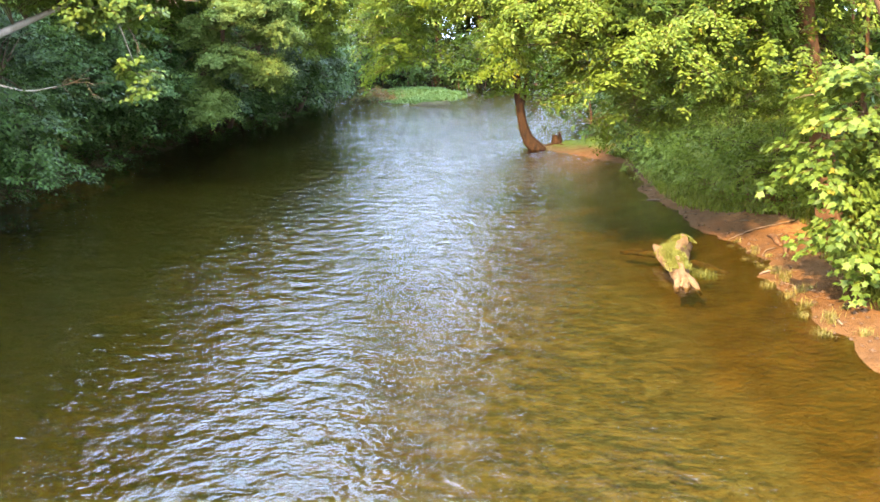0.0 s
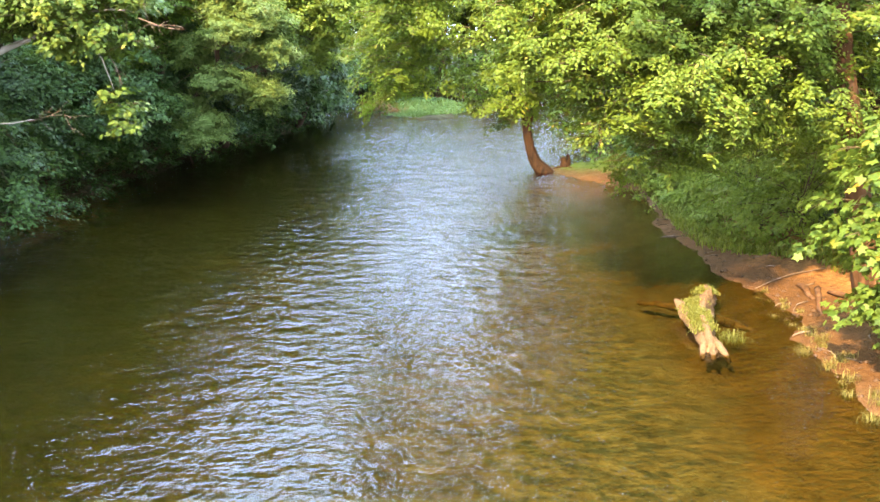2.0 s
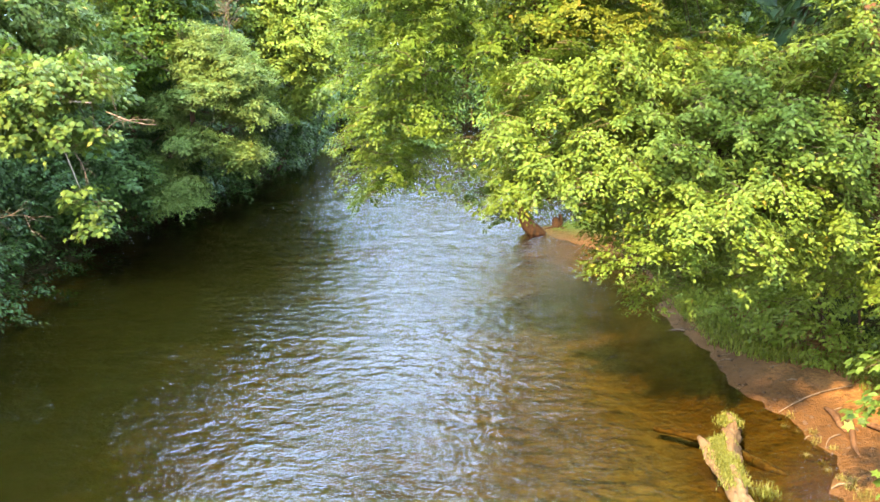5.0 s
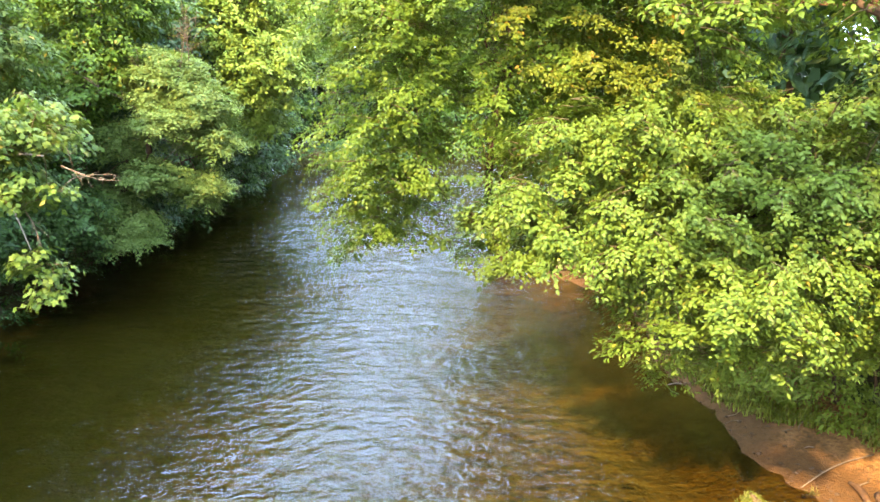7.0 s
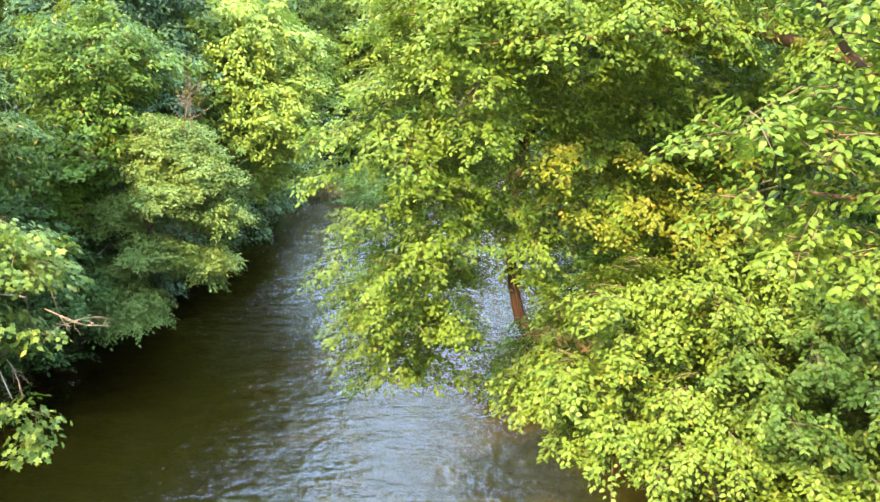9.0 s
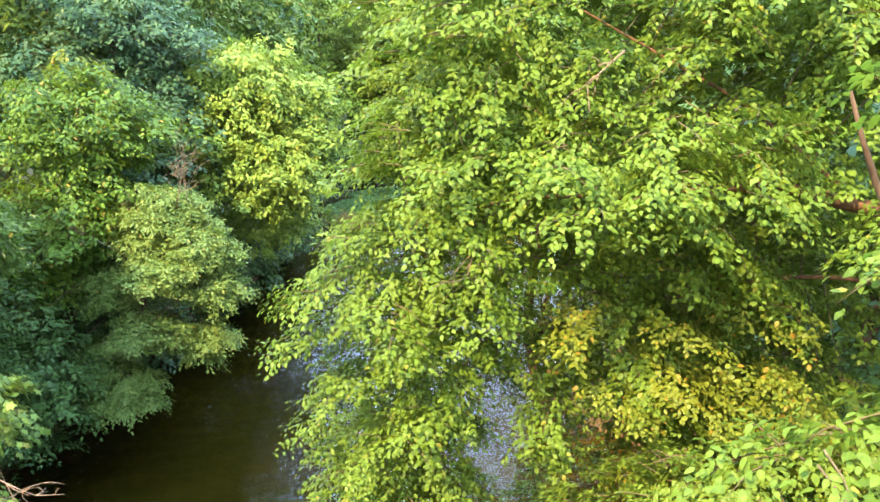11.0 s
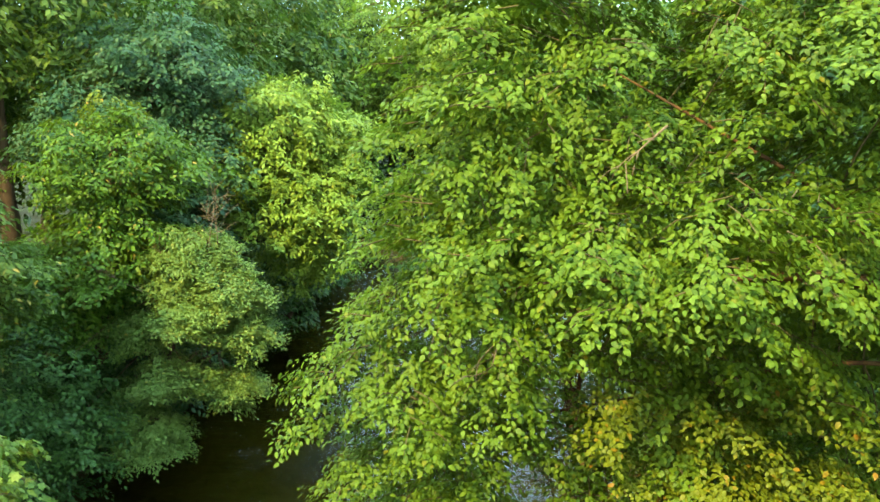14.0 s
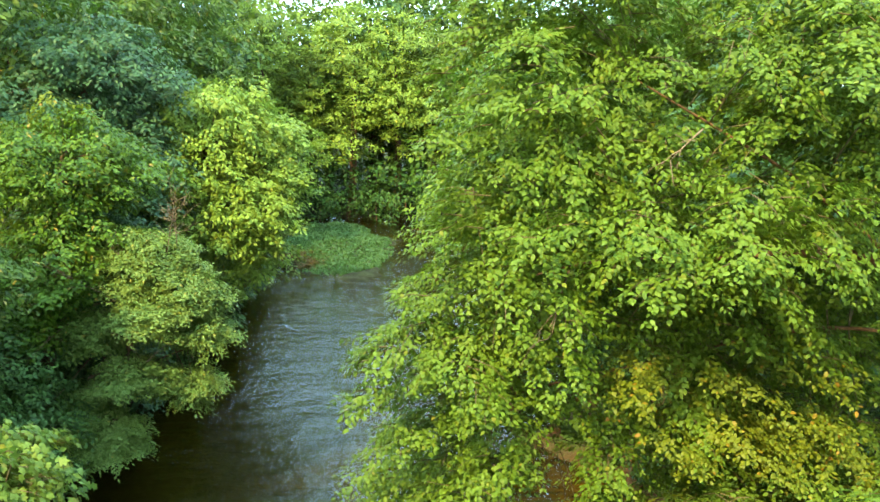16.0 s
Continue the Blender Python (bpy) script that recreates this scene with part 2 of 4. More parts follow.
def leaves_on(base, way, length, leaf, shape, rng, per=14, droop=0.35, flat=0.8, wide=0.5, hang=0.5):
    """Leaves in two ranks along sprays: base points, directions and lengths of the sprays."""
    n = len(base)
    way = unit(way)
    up = np.array([0, 0, 1.0])
    side = unit(np.cross(way, up) + rng.normal(0, 0.15, (n, 3)))
    k = np.arange(per)
    s = (k + 0.5) / per
    sgn = np.where(k % 2 == 0, 1.0, -1.0)
    pos = base[:, None] + way[:, None] * (s[None, :, None] * length[:, None, None])
    pos[..., 2] -= droop * length[:, None] * (s[None] ** 2)
    pos += side[:, None] * (sgn[None, :, None] * rng.uniform(0.0, 0.25, (n, per, 1)) * leaf * 2)
    pos += rng.normal(0, leaf * 0.35, pos.shape)
    d = way[:, None] * 0.55 + side[:, None] * (sgn[None, :, None] * wide * 1.3) - up * hang + rng.normal(0, 0.26, pos.shape)
    d = unit(d)
    nrm = up * flat + unit(way * np.array([1, 1, 0.0]))[:, None] * (0.2 + 0.9 * hang) + rng.normal(0, 0.18, pos.shape)
    nrm = unit(nrm - d * (nrm * d).sum(-1, keepdims=True))
    bi = np.cross(nrm, d)
    size = leaf * rng.uniform(0.6, 1.2, (n, per, 1, 1))
    sh, tr = LEAF_SHAPES[shape]
    co = pos[:, :, None] + size * (sh[None, None, :, 0:1] * d[:, :, None] + sh[None, None, :, 1:2] * bi[:, :, None] + sh[None, None, :, 2:3] * nrm[:, :, None])
    m = n * per
    co = co.reshape(-1, 3)
    tris = (np.arange(m)[:, None, None] * len(sh) + tr[None]).reshape(-1, 3)
    return co, tris


def sprays_in(blobs, rng, clump=0.6, gap=0.6, sprays=10, thin=0.14, inner=0.5, gaps=()):
    """Sprays in flat drooping tiers, spaced over the shells of ellipsoids (x, y, z, rx, ry, rz). Returns base, way and tier centres."""
    L = 1.3 * clump
    step = np.array([1.0, 1.0, 1.35]) / (gap * L)
    B = np.array(blobs, float)
    kept, outs = np.zeros((0, 3)), []
    for bx, by, bz, rx, ry, rz in blobs:
        R = np.array([rx, ry, rz])
        area = 4 * np.pi * (((rx * ry) ** 1.6 + (rx * rz) ** 1.6 + (ry * rz) ** 1.6) / 3) ** (1 / 1.6)
        m = max(6, int(area * 7 / (gap * L) ** 2))
        v = unit(rng.normal(size=(m, 3)))
        ph = rng.uniform(0, 6.28, 6)
        lump = 1 + 0.14 * np.sin(v[:, 0] * 4 + ph[0]) * np.sin(v[:, 1] * 5 + ph[1]) + 0.10 * np.sin(v[:, 2] * 7 + ph[2] + v[:, 0] * 3)
        r = rng.uniform(inner, 1.0, m) ** 0.6 * lump
        c = np.array([bx, by, bz]) + v * r[:, None] * R
        for q, d in zip(c, unit(v / R)):
            if len(kept) and (((kept - q) * step) ** 2).sum(1).min() < 1:
                continue
            if ((((q - B[:, :3]) / B[:, 3:]) ** 2).sum(1) < 0.16).any():
                continue
            skip = False
            for p0, p1, rad in gaps:
                p0, p1 = np.array(p0), np.array(p1)
                t = np.clip(np.dot(q - p0, p1 - p0) / np.dot(p1 - p0, p1 - p0), 0, 1)
                skip = skip or np.linalg.norm(q - p0 - t * (p1 - p0)) < rad
            if skip:
                continue
            kept = np.vstack([kept, q])
            outs.append(d)
    n = len(kept)
    out = np.array(outs)
    axis = unit(out * np.array([1, 1, 0]) + rng.normal(0, 0.45, (n, 3)) * np.array([1, 1, 0.2]))
    side = unit(np.cross(axis, np.array([0, 0, 1.0])))
    tilt = rng.normal(0, 0.16, n)
    size = rng.uniform(0.7, 1.25, n)
    kk = np.maximum((sprays * size ** 1.5).astype(int), 3)
    idx = np.repeat(np.arange(n), kk)
    s = rng.random(len(idx))
    sgn = np.where(rng.random(len(idx)) < 0.5, 1.0, -1.0)
    th = (1.15 - 0.75 * s + rng.normal(0, 0.2, len(idx))) * sgn
    off = rng.uniform(0, 0.42, len(idx)) * (1 - 0.55 * s)
    A, S, Lk = axis[idx], side[idx], (L * size)[idx]
    far = s - 0.5 + off * np.cos(th)
    lat = off * np.sin(th)
    base = kept[idx] + A * (far * Lk)[:, None] + S * (lat * Lk)[:, None]
    base[:, 2] += Lk * (-0.26 * (s + off) ** 2 - 0.5 * lat ** 2 + tilt[idx] * lat + 0.12) + rng.normal(0, thin * 0.5, len(idx)) * Lk
    way = unit(A * np.cos(th)[:, None] + S * np.sin(th)[:, None] + np.array([0, 0, -0.12]) + rng.normal(0, 0.14, base.shape))
    return base, way, kept


def twig_arrays(base, way, length, droop, r=0.006):
    """Thin three-sided twigs along the sprays."""
    n = len(base)
    way = unit(way)
    side = unit(np.cross(way, np.array([0, 0, 1.0])) + 1e-4)
    u = np.cross(side, way)
    s0 = base - way * length[:, None] * 0.5
    s2 = base + way * length[:, None]
    s2[:, 2] -= droop * length
    co = []
    for s, rr in ((s0, r * 1.4), (base + way * length[:, None] * 0.4, r), (s2, r * 0.3)):
        for a in (0, 2.094, 4.189):
            co.append(s + rr * (math.cos(a) * side + math.sin(a) * u))
    co = np.stack(co, 1).reshape(-1, 3)
    t = []
    for i in (0, 3):
        for k in range(3):
            a, b = i + k, i + (k + 1) % 3
            t += [(a, b, b + 3), (a, b + 3, a + 3)]
    tris = (np.arange(n)[:, None, None] * 9 + np.array(t)[None]).reshape(-1, 3)
    return co, tris


def bough(a, b, r0, r1, rng, sag=0.1):
    """A wavering branch from a to b."""
    a, b = np.array(a, float), np.array(b, float)
    n = max(4, int(np.linalg.norm(b - a) / 0.35))
    t = np.linspace(0, 1, n)
    L = np.linalg.norm(b - a)
    p = a + (b - a) * t[:, None]
    p += np.cumsum(rng.normal(0, 0.03 * L / n ** 0.5, (n, 3)), 0) * np.sin(t * np.pi)[:, None]
    p[:, 2] += sag * L * np.sin(t * np.pi)
    return np.column_stack([p, r0 + (r1 - r0) * t])


def bare_arrays(at, to, n, rng):
    """A leafless branch with n crooked side twigs."""
    main = bough(at, to, 0.013, 0.004, rng, 0.02)
    L = np.linalg.norm(np.array(to) - np.array(at))
    bits = [tube_arrays(main, 5, 0.1, 1)]
    for _ in range(n):
        a = main[rng.integers(len(main) // 4, len(main))]
        d = unit(np.array(to, float) - np.array(at, float)) * 0.6 + rng.normal(0, 0.6, 3)
        side = bough(a[:3], a[:3] + d * L * rng.uniform(0.25, 0.5), 0.007, 0.003, rng, rng.uniform(-0.15, 0.1))
        bits.append(tube_arrays(side, 4, 0.1, 2))
        b = side[len(side) // 2]
        bits.append(tube_arrays(bough(b[:3], b[:3] + (d + rng.normal(0, 0.7, 3)) * L * 0.2, 0.006, 0.002, rng), 4, 0.1, 3))
    return join_arrays(bits)


def blades(x, y, z, h, rng, bend=0.5, w=0.012):
    """Bent grass blades at the places x, y, z, of the heights h."""
    n = len(x)
    a = rng.uniform(0, 6.28, n)
    d = np.column_stack([np.cos(a), np.sin(a), np.zeros(n)])
    s = np.column_stack([-np.sin(a), np.cos(a), np.zeros(n)]) * (w * rng.uniform(0.6, 1.4, n))[:, None]
    p = np.column_stack([x, y, z])
    b = bend * rng.uniform(0.2, 1.3, n)
    up = np.array([0, 0, 1.0])
    m = p + up * (0.6 * h)[:, None] + d * (0.25 * b * h)[:, None]
    t = p + up * (h * (1 - 0.25 * b))[:, None] + d * (0.8 * b * h)[:, None]
    co = np.stack([p - s, p + s, m - s * 0.8, m + s * 0.8, t], 1).reshape(-1, 3)
    tr = np.array([(0, 1, 3), (0, 3, 2), (2, 3, 4)])
    return co, (np.arange(n)[:, None, None] * 5 + tr[None]).reshape(-1, 3)


def nearest_on(paths, c):
    allp = np.vstack(paths)
    return allp[np.argmin(np.linalg.norm(allp[:, :3] - c, axis=1))]


def single_leaves(root, blobs, n, size, shape, mat, seed):
    """The outermost leaves one by one, as parts that share one mesh."""
    rng = np.random.default_rng(seed)
    sh, tr = LEAF_SHAPES[shape]
    me = bpy.data.meshes.new("leaf")
    me.from_pydata([tuple(v) for v in sh], [], [tuple(t) for t in tr.tolist()])
    me.materials.append(mat)
    for k in range(n):
        bx, by, bz, rx, ry, rz = blobs[int(rng.integers(len(blobs)))]
        v = unit(rng.normal(size=3) + np.array([-0.2, -0.5, 0.3]))
        p = np.array([bx, by, bz]) + v * np.array([rx, ry, rz]) * rng.uniform(0.95, 1.15)
        ob = new("leaf", me)
        ob.parent = root
        sc = size * rng.uniform(0.75, 1.2)
        turn = math.degrees(math.atan2(v[1], v[0])) + rng.normal(0, 40)
        ob.matrix_basis = pose(*p, rng.normal(0, 25), 20 + rng.normal(0, 22), turn) @ Matrix.Diagonal((sc, sc, sc, 1))


def tree(name, label, trunk, limbs, blobs, leaf_mat_, bark, seed, leaf=0.115, shape="ovate", clump=0.55, gap=0.6,
         sprays=14, per=12, spray=0.36, droop=0.3, twigs=0.0, fine=0.35, hang=0.4, category="tree", thin=0.14, inner=0.5, extra=(), bare=(), single=0, gaps=(), core=0.7, limb_bark=None):
    """A tree: trunk and limbs (rows of x, y, z, r), crown of leaves on sprays, finer branches into the crown."""
    rng = np.random.default_rng(seed)
    root = new(name)
    tagged(root, label, category)
    root.location = trunk[0][:3]
    bpy.context.view_layer.update()
    inv = Matrix.Translation(-Vector(trunk[0][:3]))
    kids = [tube("trunk", trunk, bark, root, 12, 0.10, seed)]
    paths = [smooth_path(trunk)]
    for i, l in enumerate(limbs):
        kids.append(tube("limb", l, limb_bark or bark, root, 8, 0.12, seed + i + 1))
        paths.append(smooth_path(l))
    base, way, cents = sprays_in(blobs, rng, clump, gap, sprays, thin, inner, gaps)
    length = spray * rng.uniform(0.6, 1.3, len(base))
    leafage = [leaves_on(base, way, length, leaf, shape, rng, per, droop, hang=hang)]
    if core > 0:
        inside_blobs = [(x, y, z, a * core, b * core, c * core) for x, y, z, a, b, c in blobs]
        b1, w1, _ = sprays_in(inside_blobs, rng, clump, gap * 0.9, max(4, int(sprays * 0.7)), thin * 2, 0.2, gaps)
        leafage.append(leaves_on(b1, w1, spray * rng.uniform(0.8, 1.4, len(b1)), leaf * 1.1, "plain", rng, max(5, int(per * 0.9)), droop, 0.5))
    crown = tri_mesh("crown", *join_arrays(leafage), leaf_mat_, root)
    kids.append(crown)
    for e_mat, e_blobs, e_name, e_dens, e_leaf, e_shape in extra:
        b2, w2, c2 = sprays_in(e_blobs, rng, clump, gap / e_dens ** 0.5, sprays, thin, inner, gaps)
        l2 = spray * rng.uniform(0.6, 1.3, len(b2))
        kids.append(tagged(tri_mesh(e_name, *leaves_on(b2, w2, l2, leaf * e_leaf, e_shape, rng, per, droop, hang=hang), e_mat, root), kind="stuff"))
    bits = []
    if twigs > 0:
        pick = rng.random(len(base)) < twigs
        bits.append(twig_arrays(base[pick], way[pick], length[pick], droop))
    if fine > 0:
        for c in cents[rng.random(len(cents)) < fine]:
            a = nearest_on(paths, c)
            d = np.linalg.norm(a[:3] - c)
            if 0.3 < d < 7:
                bits.append(tube_arrays(bough(a[:3], c, min(0.5 * a[3], 0.009 + 0.005 * d), 0.006, rng), 5, 0.1, seed))
    if bits:
        kids.append(tagged(tri_mesh("twig_work", *join_arrays(bits), TWIG if twigs > 0 else bark, root), kind="stuff"))
    for k, (at, to, n) in enumerate(bare):
        kids.append(tri_mesh("bare_branch", *bare_arrays(at, to, n, rng), TWIG_DRY, root, "leafless dry grey-brown branch"))
    for k in kids:
        k.matrix_parent_inverse = inv
    if single:
        single_leaves(crown, blobs, single, leaf, shape, leaf_mat_, seed + 7)
    return root

# ---- ground and water ----
LEFT_Y = [-1500, -60, 0, 18, 24, 30, 37, 47, 60, 70, 82]
LEFT_X = [-14, -13, -11.4, -11.0, -11.2, -10.9, -9.7, -8.4, -7.8, -8.2, -7.0]
RIGHT_Y = [-1500, -60, 0, 10, 12.7, 14.4, 16.2, 17.6, 19.7, 22.4, 26, 29, 30.4, 32.2, 33.3, 34.0, 36, 45, 60, 70, 80]
RIGHT_X = [9, 8, 5.9, 5.45, 5.52, 5.74, 5.84, 5.76, 5.68, 5.5, 5.8, 6.0, 5.3, 4.2, 3.3, 4.6, 6.2, 7.4, 11, 18, 60]


def wave2(x, y, s, seed):
    """Smooth uneven waves, about -1 to 1."""
    rng = np.random.default_rng(seed)
    v = np.zeros_like(x)
    for k in range(7):
        a, f, ph = rng.uniform(0, 6.28), s * rng.uniform(0.5, 2.2), rng.uniform(0, 6.28)
        v += np.sin((x * np.cos(a) + y * np.sin(a)) * f + ph) / 2.6
    return v


def inside(x, y):
    """How far a place lies inside the river (land: minus)."""
    xl = np.interp(y, LEFT_Y, LEFT_X)
    xr = np.interp(y, RIGHT_Y, RIGHT_X)
    back = 0.9 * (79 + 0.05 * x - y)
    d = np.minimum(np.minimum(x - xl, xr - x), back)
    return d + 0.16 * wave2(x, y, 1.7, 3) + 0.05 * wave2(x, y, 6.0, 4)


def height(x, y):
    d = inside(x, y)
    right = x > -2
    deep = np.where(right, np.interp(d, [0, 0.5, 1.6, 4, 9], [0, -0.16, -0.42, -0.62, -0.9]), np.interp(d, [0, 1, 4, 9], [0, -0.5, -0.9, -0.9]))
    land = np.where(right, np.interp(-d, [0, 0.4, 2.2, 3.4, 6, 14, 60, 200], [0, 0.07, 0.3, 0.8, 1.3, 1.8, 3, 5]),
                    np.interp(-d, [0, 0.5, 2.5, 6, 20, 60, 200], [0, 0.3, 1.1, 1.6, 2.2, 5, 9]))
    z = np.where(d > 0, deep, land)
    e = 1 - np.sqrt(((x + 1.9) / 4.1) ** 2 + ((y - 66) / 9.5) ** 2) + 0.17 * wave2(x, y, 0.7, 9) + 0.05 * wave2(x, y, 3.0, 10)
    isle = np.interp(e, [-0.25, 0, 0.12, 1], [-0.9, 0.0, 0.16, 0.35])
    z = np.maximum(z, isle)
    return z + 0.025 * wave2(x, y, 5.0, 5) + np.where(z > 0.25, 0.06 * wave2(x, y, 2.0, 6), 0)


def ground_z(x, y):
    return float(height(np.array([float(x)]), np.array([float(y)]))[0])


def axis_of(fine_lo, fine_hi, step, far):
    mid = np.arange(fine_lo, fine_hi, step)
    out = step * 1.25 ** np.arange(1, 60)
    tail = np.cumsum(out)
    tail = tail[tail < far]
    return np.concatenate([(fine_lo - tail)[::-1], mid, mid[-1] + tail])


gx, gy = axis_of(-12.5, 10, 0.24, 1500), axis_of(8, 80, 0.3, 1500)
X, Y = np.meshgrid(gx, gy)
Z = height(X.ravel(), Y.ravel())
co = np.column_stack([X.ravel(), Y.ravel(), Z])
ny, nx = X.shape
i = (np.arange(ny - 1)[:, None] * nx + np.arange(nx - 1)[None]).ravel()
tris = np.vstack([np.column_stack([i, i + 1, i + nx + 1]), np.column_stack([i, i + nx + 1, i + nx])])


def ground_mat():
    """River bed, red sand of the beach, grass and leaf litter on the banks."""
    m, nt, out = nodes_of("ground")
    geo = nt.nodes.new("ShaderNodeNewGeometry")
    xyz = nt.nodes.new("ShaderNodeSeparateXYZ")
    nt.links.new(geo.outputs["Position"], xyz.inputs[0])
    x, y, z = xyz.outputs
    fine = noise_of(nt, 14, 6, 0.65)
    mid = noise_of(nt, 1.6, 5, 0.6)
    cobble = nt.nodes.new("ShaderNodeTexVoronoi")
    cobble.inputs["Scale"].default_value = 7.0
    nt.links.new(geo.outputs["Position"], cobble.inputs["Vector"])
    sand_bed = ramp(nt, mid, [(0.3, (0.066, 0.055, 0.028)), (0.55, (0.088, 0.075, 0.040)), (0.75, (0.112, 0.097, 0.054))])
    silt_bed = ramp(nt, mid, [(0.3, (0.021, 0.021, 0.006)), (0.6, (0.030, 0.029, 0.008)), (0.8, (0.038, 0.036, 0.010))])
    wob = calc(nt, "ADD", x, calc(nt, "MULTIPLY", calc(nt, "SUBTRACT", mid, 0.5), 3.0))
    shoal = calc(nt, "MULTIPLY", span(nt, calc(nt, "SUBTRACT", wob, calc(nt, "MULTIPLY", y, 0.12)), -3.4, 0.6), span(nt, calc(nt, "ADD", y, wob), 38, 24))
    bed = mix_col(nt, shoal, silt_bed, sand_bed)
    bed = mix_col(nt, span(nt, cobble.outputs["Color"], 0.2, 0.9), bed, mix_col(nt, 0.5, bed, (0.036, 0.028, 0.014)))
    bed = mix_col(nt, calc(nt, "MULTIPLY", span(nt, calc(nt, "ADD", z, calc(nt, "MULTIPLY", calc(nt, "SUBTRACT", mid, 0.5), 0.12)), -0.50, -0.36), span(nt, y, 33, 29)), bed, mix_col(nt, span(nt, mid, 0.35, 0.65), (0.056, 0.035, 0.013), (0.088, 0.054, 0.020)))
    sand = ramp(nt, fine, [(0.3, (0.100, 0.047, 0.015)), (0.55, (0.172, 0.083, 0.028)), (0.75, (0.240, 0.121, 0.044))])
    sand = mix_col(nt, span(nt, mid, 0.45, 0.62), sand, mix_col(nt, 0.5, sand, (0.10, 0.046, 0.02)))
    crumb = noise_of(nt, 5.0, 5.0, 0.7)
    sand = mix_col(nt, span(nt, crumb, 0.52, 0.62), sand, mix_col(nt, 0.7, sand, (0.045, 0.020, 0.007)))
    soil = ramp(nt, fine, [(0.3, (0.014, 0.011, 0.005)), (0.5, (0.030, 0.025, 0.009)), (0.7, (0.055, 0.036, 0.016))])
    grass = ramp(nt, fine, [(0.3, (0.014, 0.030, 0.006)), (0.6, (0.028, 0.052, 0.010)), (0.8, (0.045, 0.068, 0.016))])
    zz = calc(nt, "ADD", z, calc(nt, "MULTIPLY", calc(nt, "SUBTRACT", mid, 0.5), 0.35))
    land = mix_col(nt, span(nt, zz, 0.36, 0.52), sand, mix_col(nt, span(nt, mid, 0.42, 0.6), soil, grass))
    wet = mix_col(nt, span(nt, calc(nt, "ADD", zz, calc(nt, "MULTIPLY", calc(nt, "SUBTRACT", crumb, 0.5), 0.5)), 0.26, 0.12), land, mix_col(nt, 0.8, land, (0.040, 0.019, 0.007)))
    wet = mix_col(nt, span(nt, y, 30.2, 32.6), wet, mix_col(nt, span(nt, zz, 0.08, 0.2), soil, grass))
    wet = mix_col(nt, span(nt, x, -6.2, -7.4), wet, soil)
    # beyond y 50: dark mud, with the woods' shade put into its near-black colour
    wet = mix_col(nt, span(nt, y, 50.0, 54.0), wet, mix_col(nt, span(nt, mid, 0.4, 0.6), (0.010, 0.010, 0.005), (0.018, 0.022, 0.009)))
    col = mix_col(nt, span(nt, z, -0.03, 0.015), bed, wet)
    p = nt.nodes.new("ShaderNodeBsdfPrincipled")
    p.inputs["Roughness"].default_value = 0.92
    p.inputs["Specular IOR Level"].default_value = 0.08
    nt.links.new(col, p.inputs["Base Color"])
    nt.links.new(bump_of(nt, calc(nt, "ADD", fine, calc(nt, "MULTIPLY_ADD", crumb, 1.5, calc(nt, "MULTIPLY", mid, 2.0))), 0.9, 0.04), p.inputs["Normal"])
    nt.links.new(p.outputs[0], out.inputs[0])
    return m


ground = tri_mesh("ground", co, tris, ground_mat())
ground.data.polygons.foreach_set("use_smooth", [True] * len(tris))
tagged(ground, "reddish sandy beach, amber river bed and leaf-littered wooded banks", "ground", kind="structure")


